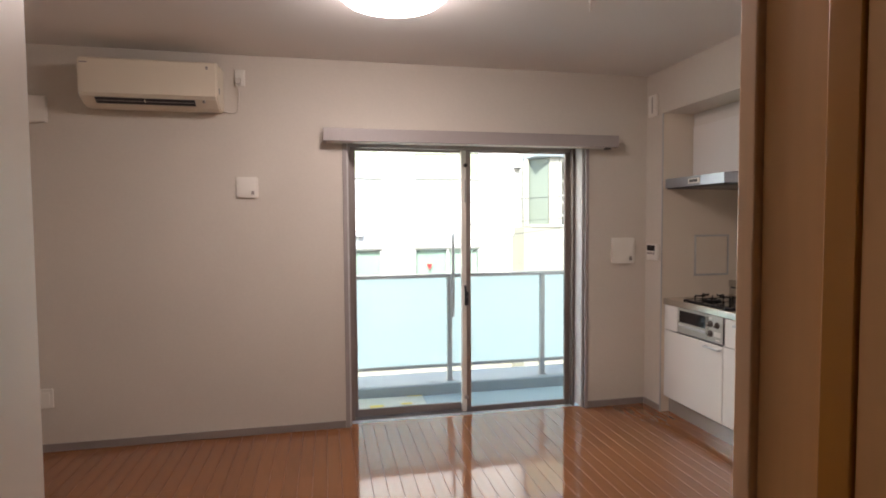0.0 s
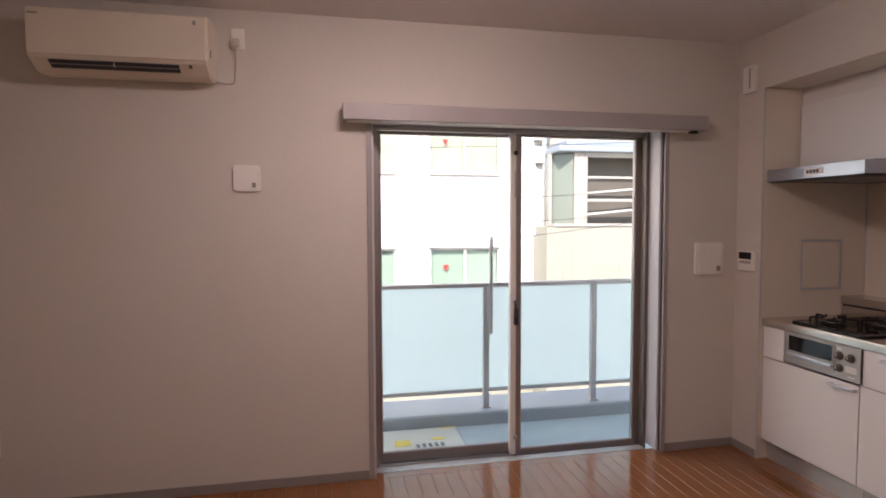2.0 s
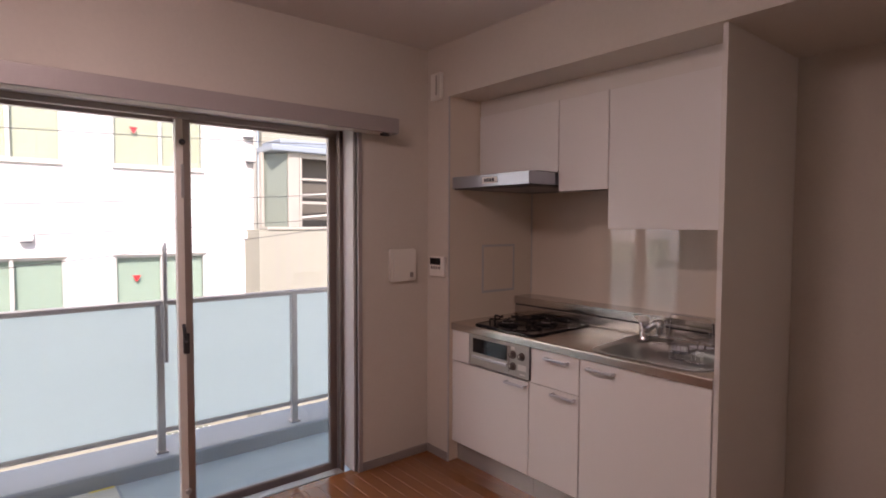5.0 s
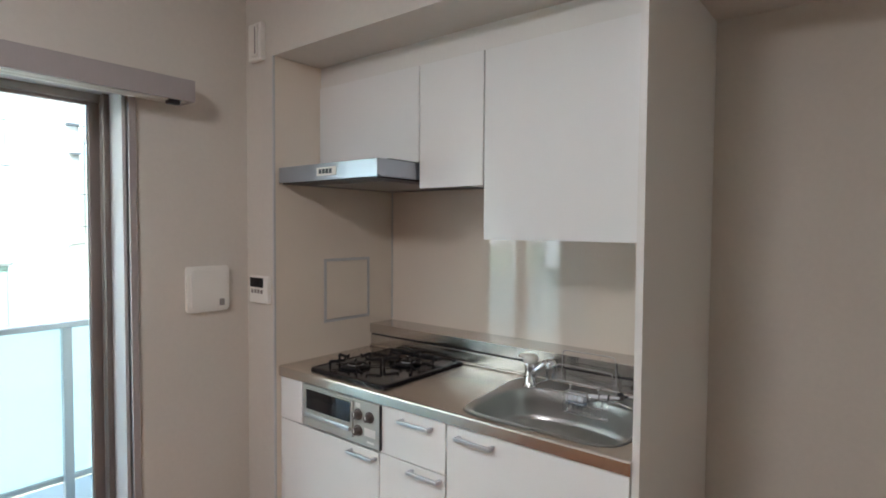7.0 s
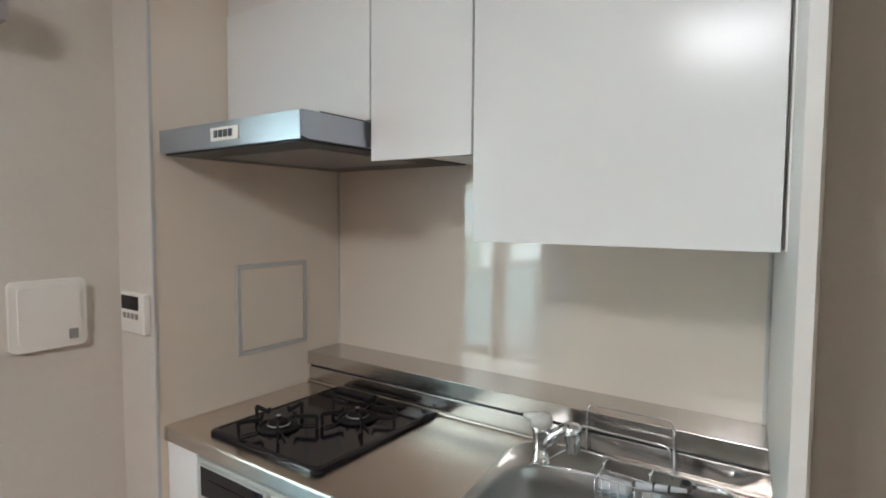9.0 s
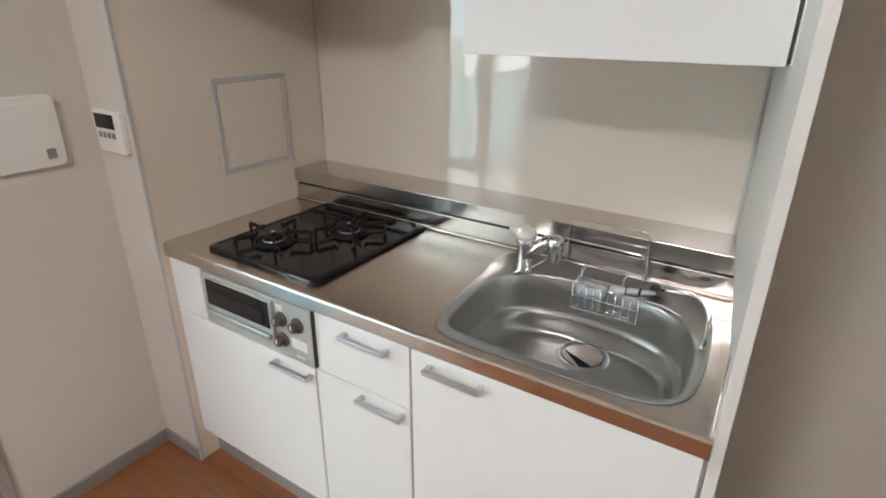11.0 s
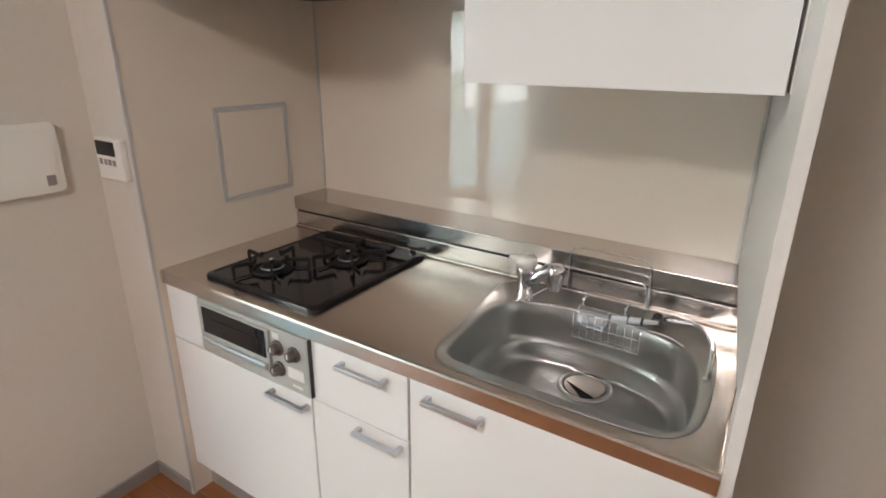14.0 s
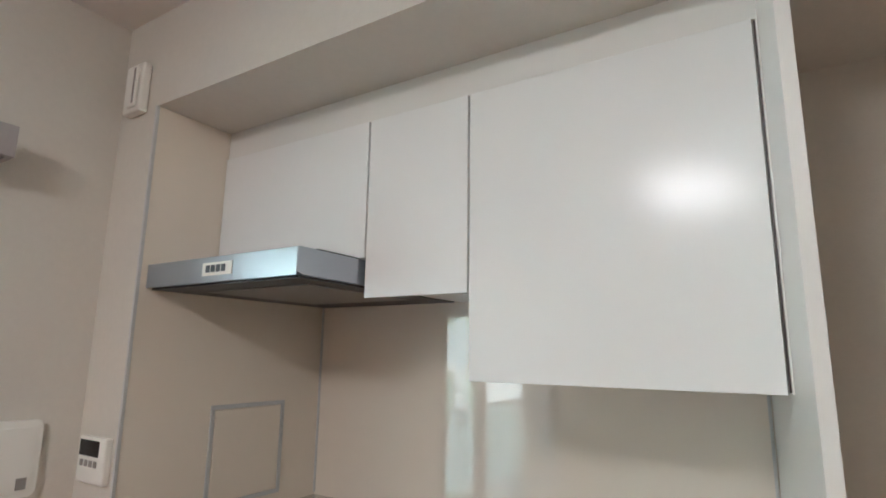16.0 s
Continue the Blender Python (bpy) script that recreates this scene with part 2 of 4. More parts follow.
def tube(*a, **k):
    return add_tube(bmesh.new(), *a, **k)


def arc_path(pts, r, n=5):
    """A path with its corners rounded."""
    pts = [Vector(p) for p in pts]
    out = [pts[0]]
    for a, b, c in zip(pts, pts[1:], pts[2:]):
        u, v = (a - b), (c - b)
        k = min(r, u.length * 0.45, v.length * 0.45)
        p, q = b + u.normalized() * k, b + v.normalized() * k
        for i in range(n + 1):
            t = i / n
            out.append(p * (1 - t) ** 2 + b * 2 * t * (1 - t) + q * t * t)
    out.append(pts[-1])
    return out


def add_lathe(bm, centre, profile, n=24, axis="z", caps=True):
    """profile: (radius, height) rows."""
    cx, cy, cz = centre
    rings = []
    for r, h in profile:
        ring = []
        for k in range(n):
            a = 2 * math.pi * k / n
            u, v = r * math.cos(a), r * math.sin(a)
            ring.append(bm.verts.new({"z": (cx + u, cy + v, cz + h), "x": (cx + h, cy + u, cz + v), "y": (cx + u, cy + h, cz + v)}[axis]))
        rings.append(ring)
    for a, b in zip(rings, rings[1:]):
        for k in range(n):
            bm.faces.new((a[k], a[(k + 1) % n], b[(k + 1) % n], b[k]))
    if caps:
        bm.faces.new(rings[0][::-1])
        bm.faces.new(rings[-1])
    return bm


def lathe(*a, **k):
    return add_lathe(bmesh.new(), *a, **k)


def add_prism(bm, poly, axis, lo, hi):
    """A polygon drawn in the two other axes, drawn out along axis from lo to hi."""
    def at(p, h):
        return {"x": (h, p[0], p[1]), "y": (p[0], h, p[1]), "z": (p[0], p[1], h)}[axis]
    a = [bm.verts.new(at(p, lo)) for p in poly]
    b = [bm.verts.new(at(p, hi)) for p in poly]
    bm.faces.new(a[::-1])
    bm.faces.new(b)
    n = len(poly)
    for i in range(n):
        bm.faces.new((a[i], a[(i + 1) % n], b[(i + 1) % n], b[i]))
    return bm


def prism(*a):
    return add_prism(bmesh.new(), *a)


def rounded(x0, x1, y0, y1, r, n=5):
    out = []
    for cx, cy, a0 in ((x1 - r, y1 - r, 0), (x0 + r, y1 - r, 90), (x0 + r, y0 + r, 180), (x1 - r, y0 + r, 270)):
        for i in range(n + 1):
            a = radians(a0 + 90 * i / n)
            out.append((cx + r * math.cos(a), cy + r * math.sin(a)))
    return out


# ---- plan ----
WY = 4.385                     # the window wall
STUB_Y, STUB_X = 4.187, 3.012    # the kitchen niche begins
BACK_X = 3.725                  # the wall behind the kitchen
LEFT_X = -1.215
NEAR_Y = 1.430                 # the wall with the doorway
CEIL = 2.420
SOFFIT = 2.118
WX0, WX1, WTOP = 0.831, 2.523, 1.922
DX0, DX1 = 0.362, 1.306
DECK, CURB = -0.16, -0.06

# ---- structure ----
solo("wall_window", boxes([
    (LEFT_X - 0.15, WX0, WY, WY + 0.30, 0, CEIL),
    (WX1, BACK_X + 0.15, WY, WY + 0.30, 0, CEIL),
    (WX0, WX1, WY, WY + 0.30, WTOP, CEIL),
]), "wallpaper", "white vinyl papered wall round the balcony window", "wall")
solo("wall_left", box(LEFT_X - 0.15, LEFT_X, -1.6, WY, 0, CEIL), "wallpaper", "white vinyl papered side wall", "wall")
solo("wall_stub", box(STUB_X, BACK_X, STUB_Y, WY, 0, CEIL), "wallpaper", "short papered wall end beside the kitchen niche", "wall")
solo("wall_kitchen", box(BACK_X, BACK_X + 0.15, -1.6, WY, 0, CEIL), "wallpaper", "papered wall behind the kitchen and fridge space", "wall")
solo("beam", box(STUB_X, BACK_X, NEAR_Y, STUB_Y, SOFFIT, CEIL), "wallpaper", "papered ceiling beam above the kitchen niche", "beam")
solo("wall_doorway", boxes([
    (LEFT_X, DX0 - 0.02, NEAR_Y - 0.18, NEAR_Y, 0, CEIL),
    (DX1 + 0.02, BACK_X, NEAR_Y - 0.18, NEAR_Y, 0, CEIL),
]), "wallpaper", "papered wall with a tall doorway", "wall")
# Out of view; added to close the hall against the sun behind.
solo("wall_hall", box(LEFT_X - 0.15, BACK_X + 0.15, -1.75, -1.6, 0, CEIL), "wallpaper", "unseen papered wall added to close the hall", "wall")
solo("ceiling", box(LEFT_X - 0.15, BACK_X + 0.15, -1.75, WY + 0.30, CEIL, CEIL + 0.2), "ceiling_paper", "flat white papered ceiling", "ceiling")
solo("subfloor", box(LEFT_X - 0.15, BACK_X + 0.15, -1.75, WY + 0.045, -0.2, -0.0016), "groove", "base under the floorboards", "floor")
solo("baseboard", boxes([
    (LEFT_X, WX0 - 0.028, WY - 0.009, WY, 0, 0.047), (WX1 + 0.028, STUB_X - 0.009, WY - 0.009, WY, 0, 0.047),
    (STUB_X - 0.009, STUB_X, STUB_Y + 0.001, WY, 0, 0.047), (LEFT_X, LEFT_X + 0.009, NEAR_Y, WY - 0.009, 0, 0.047),
    (BACK_X - 0.009, BACK_X, NEAR_Y, 2.652, 0, 0.055), (LEFT_X + 0.009, DX0 - 0.06, NEAR_Y, NEAR_Y + 0.009, 0, 0.047),
    (DX1 + 0.06, BACK_X - 0.009, NEAR_Y, NEAR_Y + 0.009, 0, 0.047),
], bevel=0.0015), "baseboard", "grey vinyl baseboard along the walls", "baseboard")


def build_window():
    w = thing("window_1", (1.7, WY + 0.1, 0), "bronze-grey aluminium sliding balcony window with two tall panes, closed", "window", kind="structure")
    c0, c1 = WX0, WX1
    part("casing", boxes([(c0 - 0.026, c0, WY - 0.012, WY + 0.02, 0, WTOP), (c1, c1 + 0.026, WY - 0.012, WY + 0.02, 0, WTOP),
                          (c0 - 0.026, c1 + 0.026, WY - 0.006, WY + 0.02, WTOP, WTOP + 0.020)], bevel=0.002), "casing", w, "dark grey casing round the opening")
    part("lining", boxes([(c1 - 0.012, c1, WY + 0.02, WY + 0.165, 0.0, WTOP), (c0, c0 + 0.012, WY + 0.02, WY + 0.165, 0.0, WTOP),
                          (c0 + 0.012, c1 - 0.012, WY + 0.02, WY + 0.165, WTOP - 0.012, WTOP)], bevel=0.001), "reveal", w, "pale lining of the opening")
    part("frame", boxes([(c0 + 0.0005, c0 + 0.040, WY + 0.1655, WY + 0.232, -0.0475, WTOP - 0.0005), (c1 - 0.028, c1 - 0.0005, WY + 0.1655, WY + 0.192, -0.0475, WTOP - 0.0005),
                         (c1 - 0.040, c1 - 0.0005, WY + 0.228, WY + 0.275, -0.0475, WTOP - 0.0005), (c0 + 0.040, c1 - 0.028, WY + 0.1655, WY + 0.192, WTOP - 0.040, WTOP - 0.0005),
                         (c0 + 0.012, c1 - 0.040, WY + 0.267, WY + 0.275, WTOP - 0.040, WTOP - 0.012)], bevel=0.002), "aluminium", w)
    part("screen_stop", box(c1 - 0.034, c1 - 0.0125, WY + 0.130, WY + 0.165, -0.0475, WTOP - 0.0125, bevel=0.002), "bronze_dark", w, "dark bronze stop beside the lining")
    part("sill", boxes([(c0, c1, WY + 0.052, WY + 0.290, -0.09, -0.048), (c0, c1, WY + 0.186, WY + 0.190, -0.0475, -0.034),
                        (c0, c1, WY + 0.229, WY + 0.233, -0.0475, -0.034), (c0, c1, WY + 0.270, WY + 0.278, -0.0475, -0.022), (c0 + 0.012, c1 - 0.035, WY + 0.100, WY + 0.160, -0.0475, -0.020)], bevel=0.001), "rail_alu", w, "silver threshold with two running rails")
    part("sill_board", box(c0 + 0.0125, c1 - 0.0125, WY - 0.0105, WY + 0.050, -0.012, 0.0, bevel=0.001), "plank", w, "brown wood sill board level with the floor")
    for name, x0, x1, y, zb in (("sash", c0 + 0.0125, 1.730, WY + 0.235, -0.020), ("sash", 1.668, c1 - 0.0125, WY + 0.195, -0.045)):
        zt = WTOP - 0.022
        s = part(name, boxes([(x0, x0 + 0.05, y, y + 0.03, zb, zt), (x1 - 0.05, x1, y, y + 0.03, zb, zt),
                              (x0 + 0.05, x1 - 0.05, y, y + 0.03, zt - 0.030, zt), (x0 + 0.05, x1 - 0.05, y, y + 0.03, zb, zb + 0.048)], bevel=0.002), "aluminium", w)
        g = part("pane", box(x0 + 0.046, x1 - 0.046, y + 0.012, y + 0.018, zb + 0.044, zt - 0.026), "glass", s)
        g.visible_shadow = False
        # Gasket is silver to carry the daylit edge beside the glass in its colour.
        part("gasket", boxes([(x0 + 0.05, x0 + 0.056, y + 0.006, y + 0.011, zb + 0.048, zt - 0.030), (x1 - 0.056, x1 - 0.05, y + 0.006, y + 0.011, zb + 0.048, zt - 0.030),
                              (x0 + 0.056, x1 - 0.056, y + 0.006, y + 0.011, zb + 0.048, zb + 0.053)]), "rail_alu", s, "glazing bead coloured pale for the daylight along the glass edge")
    # Two white strips added to paint the bright lit edge of the meeting stile.
    part("interlock_strip", box(1.656, 1.6675, WY + 0.200, WY + 0.234, -0.026, WTOP - 0.022, bevel=0.001), "white_plastic", w, "pale strip for the light on the sash edge beside the meeting stile")
    part("stile_cover", box(1.656, 1.688, WY + 0.1925, WY + 0.1948, -0.026, WTOP - 0.024), "white_plastic", w, "pale sheet for the light on the meeting stile")
    lock = part("crescent_lock", box(1.673, 1.701, WY + 0.178, WY + 0.1945, 0.76, 0.86, bevel=0.005), "dark", w, "dark crescent lock")
    part("lever", tube(arc_path([(1.685, WY + 0.178, 0.82), (1.675, WY + 0.155, 0.84), (1.667, WY + 0.15, 0.91)], 0.02), 0.008), "dark", lock, smooth=True)
    part("guard", lathe((1.684, WY + 0.1945, 1.775), [(0.012, -0.016), (0.014, -0.012), (0.014, 0)], 14, "y"), "dark", w, "small dark round stop", smooth=True)
    part("night_latch", box(1.676, 1.691, WY + 0.184, WY + 0.1945, 1.51, 1.67, bevel=0.003), "rail_alu", w, "slim silver latch on the meeting stile")
    part("roller", lathe((1.686, WY + 0.1945, 0.08), [(0.013, -0.014), (0.015, -0.01), (0.015, 0)], 14, "y"), "rail_alu", w, "small silver knob low on the stile", smooth=True)


build_window()


def build_curtain_box():
    t = thing("curtain_box", (1.7, WY, 1.885), "taupe pelmet box with a curtain rail above the balcony window", "curtain rail")
    x0, x1 = 0.685, 2.725
    part("front_board", box(x0, x1, 4.272, 4.290, 1.885, 1.967, bevel=0.003), "casing", t)
    part("top_board", box(x0, x1, 4.290, WY, 1.949, 1.967, bevel=0.002), "casing", t)
    for a, b in ((x0, x0 + 0.016), (x1 - 0.016, x1)):
        part("end_board", box(a, b, 4.291, WY, 1.885, 1.948, bevel=0.002), "casing", t)
    for y in (4.303, 4.345):
        part("track", boxes([(x0 + 0.02, x1 - 0.02, y, y + 0.022, 1.896, 1.948), (x0 + 0.02, x1 - 0.02, y + 0.0005, y + 0.008, 1.884, 1.8955), (x0 + 0.02, x1 - 0.02, y + 0.014, y + 0.0215, 1.884, 1.8955)], bevel=0.001), "white_plastic", t, "white curtain track")
    part("end_stop", box(x1 - 0.09, x1 - 0.045, 4.298, 4.328, 1.872, 1.914, bevel=0.003), "dark", t, "dark end stop")


build_curtain_box()


def build_doorway():
    d = thing("door_1", (DX1, NEAR_Y - 0.09, 0), "tall sliding door frame with a wood-toned jamb, door slid open", "door frame", kind="structure")
    y0, y1 = NEAR_Y - 0.195, NEAR_Y + 0.002
    part("jamb", box(DX1, DX1 + 0.03, y1 - 0.034, y1, 0, CEIL - 0.001, bevel=0.003), "jamb", d, "wood-toned front strip of the jamb, warm hall light in its colour")
    part("leaf_edge", box(DX1 + 0.012, DX1 + 0.03, y1 - 0.142, y1 - 0.036, 0, CEIL - 0.001, bevel=0.002), "door_leaf", d, "edge of the slid-away brown door leaf, warm hall light in its colour")
    part("edge_trim", box(DX1 + 0.004, DX1 + 0.03, y1 - 0.192, y1 - 0.1445, 0, CEIL - 0.001, bevel=0.003), "jamb_gold", d, "golden brown trim strip")
    part("near_board", box(DX1 + 0.006, DX1 + 0.03, y0 - 0.30, y1 - 0.1945, 0, CEIL - 0.001, bevel=0.003), "door_leaf", d)
    part("jamb", box(DX0 - 0.03, DX0, y1 - 0.20, y1, 0, CEIL - 0.001, bevel=0.003), "jamb_white", d, "white jamb facing, tinted for warm hall light")


build_doorway()


# ---- outside ----
def build_balcony():
    solo("balcony_deck", boxes([(-2.2, 5.2, WY + 0.30, 5.42, DECK - 0.18, DECK)]), "deck", "blue-grey coated balcony floor", "balcony floor")
    solo("balcony_curb", add_prism(bmesh.new(), [(5.42, DECK - 0.18), (5.42, CURB - 0.012), (5.43, CURB), (5.80, CURB), (5.80, CURB - 0.3), (5.60, CURB - 0.3)], "x", -2.2, 5.2), "coping", "grey metal-capped balcony curb", "curb")
    r = thing("balcony_railing", (1.77, 5.53, CURB), "silver balcony railing with frosted glass panels", "railing")
    part("top_rail", box(-2.2, 5.2, 5.505, 5.565, 0.872, 0.905, bevel=0.006), "rail_alu", r)
    posts = [1.770 + 0.888 * k for k in range(-4, 5)]
    for a in posts:
        p = part("post", box(a - 0.022, a + 0.022, 5.505, 5.545, CURB + 0.006, 0.872, bevel=0.003), "rail_alu", r)
        part("post_base", box(a - 0.034, a + 0.034, 5.490, 5.560, CURB, CURB + 0.012, bevel=0.003), "rail_alu", p)
    part("bottom_rail", box(-2.2, 5.2, 5.548, 5.575, 0.050, 0.080, bevel=0.004), "rail_alu", r)
    for a, b in zip(posts, posts[1:]):
        part("panel", box(a + 0.004, b - 0.004, 5.555, 5.563, 0.0802, 0.8718, bevel=0.001), "frosted", r, "frosted glass panel")
    arm = thing("laundry_arm", (1.793, 5.49, 0.55), "silver laundry pole arm folded upright on the railing post", "laundry pole holder")
    part("bracket", box(1.772, 1.812, 5.478, 5.504, 0.60, 0.88, bevel=0.003), "rail_alu", arm)
    part("arm", box(1.780, 1.806, 5.450, 5.476, 0.522, 1.25, bevel=0.008), "rail_alu", arm)
    part("hook", tube(arc_path([(1.793, 5.463, 1.24), (1.793, 5.44, 1.27), (1.793, 5.425, 1.22), (1.793, 5.43, 1.15)], 0.03), 0.007), "rail_alu", arm, smooth=True)
    h = thing("escape_hatch", (1.17, 5.05, DECK), "cream evacuation hatch lid with yellow stickers on the balcony floor", "hatch")
    hx0, hx1, hy0, hy1 = 0.82, 1.49, 4.74, 5.385
    part("hatch_frame", box(hx0 - 0.02, hx1 + 0.02, hy0 - 0.02, hy1 + 0.02, DECK, DECK + 0.006, bevel=0.002), "coping", h)
    part("corner_mark", boxes([(hx1 - 0.13, hx1 - 0.004, hy1 - 0.022, hy1 - 0.004, DECK + 0.0222, DECK + 0.0236)]), "yellow", h, "yellow corner strip")
    lid = part("lid", box(hx0, hx1, hy0, hy1, DECK + 0.006, DECK + 0.022, bevel=0.004), "hatch", h)
    part("sticker", box(1.02, 1.13, 5.09, 5.19, DECK + 0.0225, DECK + 0.0245), "yellow", lid)
    part("sticker", box(1.28, 1.37, 5.16, 5.20, DECK + 0.0225, DECK + 0.0245), "yellow", lid)
    for k in range(5):
        part("print_bar", box(1.16 + 0.042 * k, 1.185 + 0.042 * k, 5.05, 5.11, DECK + 0.0225, DECK + 0.0240), "ink", lid)


build_balcony()

FY = 13.2
GROUND = -3.5


def far_window(parent, x0, x1, z0, z1, mulls, blind, y=FY):
    f = part("window", boxes([(x0, x1, y + 0.02, y + 0.09, z1 - 0.05, z1), (x0, x1, y - 0.05, y + 0.09, z0 - 0.05, z0 + 0.03), (x0, x0 + 0.04, y + 0.02, y + 0.09, z0 + 0.03, z1 - 0.05),
                              (x1 - 0.04, x1, y + 0.02, y + 0.09, z0 + 0.03, z1 - 0.05)] + [(m - 0.03, m + 0.03, y + 0.01, y + 0.085, z0 + 0.03, z1 - 0.05) for m in mulls], bevel=0.004), "far_frame", parent)
    part("blind", box(x0 + 0.04, x1 - 0.04, y + 0.12, y + 0.14, z0, z1), blind, f, "drawn pale roller blind")
    part("pane", box(x0 + 0.04, x1 - 0.04, y + 0.055, y + 0.063, z0 + 0.03, z1 - 0.05), "glass", f)


def build_opposite():
    b = thing("apartment_building", (3, FY, GROUND), "sunlit white rendered building across the street with rows of windows", "building")
    wins = [(2.67, 4.24)] + [(0.20 - 2.5 * k, 1.93 - 2.5 * k) for k in range(7)]
    xl, xr = -45.0, 5.30
    cells = []
    xs = sorted(wins)
    zs = [(-0.55, 0.79), (2.42, 3.95), (5.4, 6.9)]
    z = -1.4
    part("base_wall", box(xl, xr, FY, FY + 0.3, GROUND, -1.402), "beige", b, "beige lower wall")
    for za, zb in zs:
        cells.append((xl, xr, FY, FY + 0.3, z, za))
        x = xl
        for a, c in xs:
            cells.append((x, a, FY, FY + 0.3, za, zb))
            x = c
        cells.append((x, xr, FY, FY + 0.3, za, zb))
        z = zb
    cells.append((xl, xr, FY, FY + 0.3, z, 17.0))
    part("wall", boxes(cells), "facade", b)
    for (za, zb), blind in zip(zs, ("blind", "blind_up", "blind_up")):
        for a, c in xs:
            m = a + 0.985 if a > 2 else (1.20 if a > 0 else (a + c) / 2)
            if a > 2:
                m = 3.46
            far_window(b, a, c, za, zb, [m], blind)
            part("lintel", box(a - 0.03, c + 0.03, FY - 0.04, FY, zb, zb + 0.08, bevel=0.01), "facade", b)
    for zc in (0.35, 3.08):
        part("marker", prism([(2.96, zc + 0.06), (3.10, zc + 0.06), (3.03, zc - 0.06)], "y", FY + 0.040, FY + 0.052), "red", b, "red triangle marker on the window")
    for x, zc in ((1.40, 1.12), (5.10, 1.10), (5.14, 2.70), (5.10, 3.2), (-1.4, 1.12)):
        v = part("vent_cap", box(x - 0.10, x + 0.10, FY - 0.13, FY, zc - 0.05, zc + 0.12, bevel=0.03), "white_plastic", b, "white vent hood")
        part("vent_slot", box(x - 0.08, x + 0.08, FY - 0.12, FY - 0.02, zc - 0.07, zc - 0.052), "ink", v)
    part("downpipe", tube([(5.24, FY - 0.08, GROUND), (5.24, FY - 0.08, 16)], 0.045, 10), "far_frame", b, smooth=True)
    low = part("low_window", box(3.44, 4.28, FY - 0.008, FY - 0.0005, -2.98, -2.68), "bay_glass", b, "low window behind a white grille")
    for k in range(8):
        part("grille_bar", box(3.45 + 0.113 * k, 3.476 + 0.113 * k, FY - 0.04, FY - 0.015, -2.97, -2.69, bevel=0.003), "white_plastic", low)
    for z in (-2.76, -2.90):
        part("grille_rail", box(3.44, 4.28, FY - 0.0148, FY - 0.009, z - 0.014, z + 0.014), "white_plastic", low)
    part("grille", boxes([(5.01, 5.33, FY - 0.03, FY - 0.01, -2.95 + 0.040 * k, -2.932 + 0.040 * k) for k in range(5)]), "ink", b, "dark vent louvres")
    s = thing("stair_tower", (6, 12.4, GROUND), "beige clad stair tower with a glazed bay and louvre windows", "building")
    y0, x0, x1 = 12.4, 5.03, 9.5
    part("wall", box(x0, x1, y0, FY + 0.3, GROUND, 1.25), "beige", s)
    for x in (5.40, 5.62, 5.88, 6.7):
        part("cladding_joint", box(x - 0.006, x + 0.006, y0 - 0.006, y0, GROUND, 1.29), "baseboard", s)
    part("ledge", box(x0 + 0.15, x1, y0 - 0.03, y0 + 0.4, 1.25, 1.31, bevel=0.01), "bay_post", s)
    part("post", boxes([(5.64, 5.88, y0, y0 + 0.3, 1.31, 2.82), (5.22, 5.28, y0 + 0.35, y0 + 0.5, 1.31, 2.82)], bevel=0.01), "bay_post", s)
    part("side_glass", add_prism(bmesh.new(), [(5.29, y0 + 0.42), (5.63, y0 + 0.04), (5.64, y0 + 0.08), (5.31, y0 + 0.46)], "z", 1.31, 2.80), "bay_glass", s, "pale green glass of the bay")
    part("back", box(5.93, x1, y0 + 0.5, y0 + 0.6, 1.31, 2.8), "louvre_dark", s)
    part("roof", boxes([(5.25, x1, y0 - 0.12, y0 + 0.9, 2.82, 2.95), (5.45, x1, y0 - 0.04, y0 + 0.9, 2.95, 3.08)], bevel=0.03), "roof", s)
    part("upper_wall", box(5.45, x1, y0 + 0.9, FY + 0.3, 1.36, 5.5), "beige", s)
    part("window_frame", boxes([(5.885, x1, y0, y0 + 0.1, 2.72, 2.82), (5.885, 5.94, y0, y0 + 0.1, 1.31, 2.72), (5.94, x1, y0, y0 + 0.1, 2.27, 2.32),
                                (5.94, x1, y0, y0 + 0.1, 1.78, 1.84), (7.3, 7.4, y0, y0 + 0.1, 1.36, 2.72)], bevel=0.006), "bay_post", s)
    for z in (2.00, 1.55):
        for k in range(2):
            part("slat", add_prism(bmesh.new(), [(5.95 + 1.5 * k, z - 0.06), (7.29 + 1.5 * k, z + 0.06), (7.29 + 1.5 * k, z + 0.10), (5.95 + 1.5 * k, z - 0.02)], "y", y0 + 0.05, y0 + 0.08), "far_frame", s)
    for k, (z0, z1) in enumerate([(2.32, 2.54), (1.54, 1.82), (1.20, 1.46), (0.85, 1.30)]):
        c = thing("overhead_cable", (0, 9, z0), "black overhead cable strung along the street", "cable", group="overhead cables")
        pts = [(-16, FY - 0.006, z0 - 0.8), (-15.9, FY - 0.2, z0 - 0.8)]
        for i in range(25):
            x = -8 + 20 * i / 24
            u = (x - 1.0) / 3.6
            pts.append((x, 9.0 + 0.1 * k, z0 + (z1 - z0) * u - 0.012 * (x - 2.5) * (9 - x) * 0.25))
        part("strand", tube(pts, 0.005, 6), "wire", c, smooth=True)


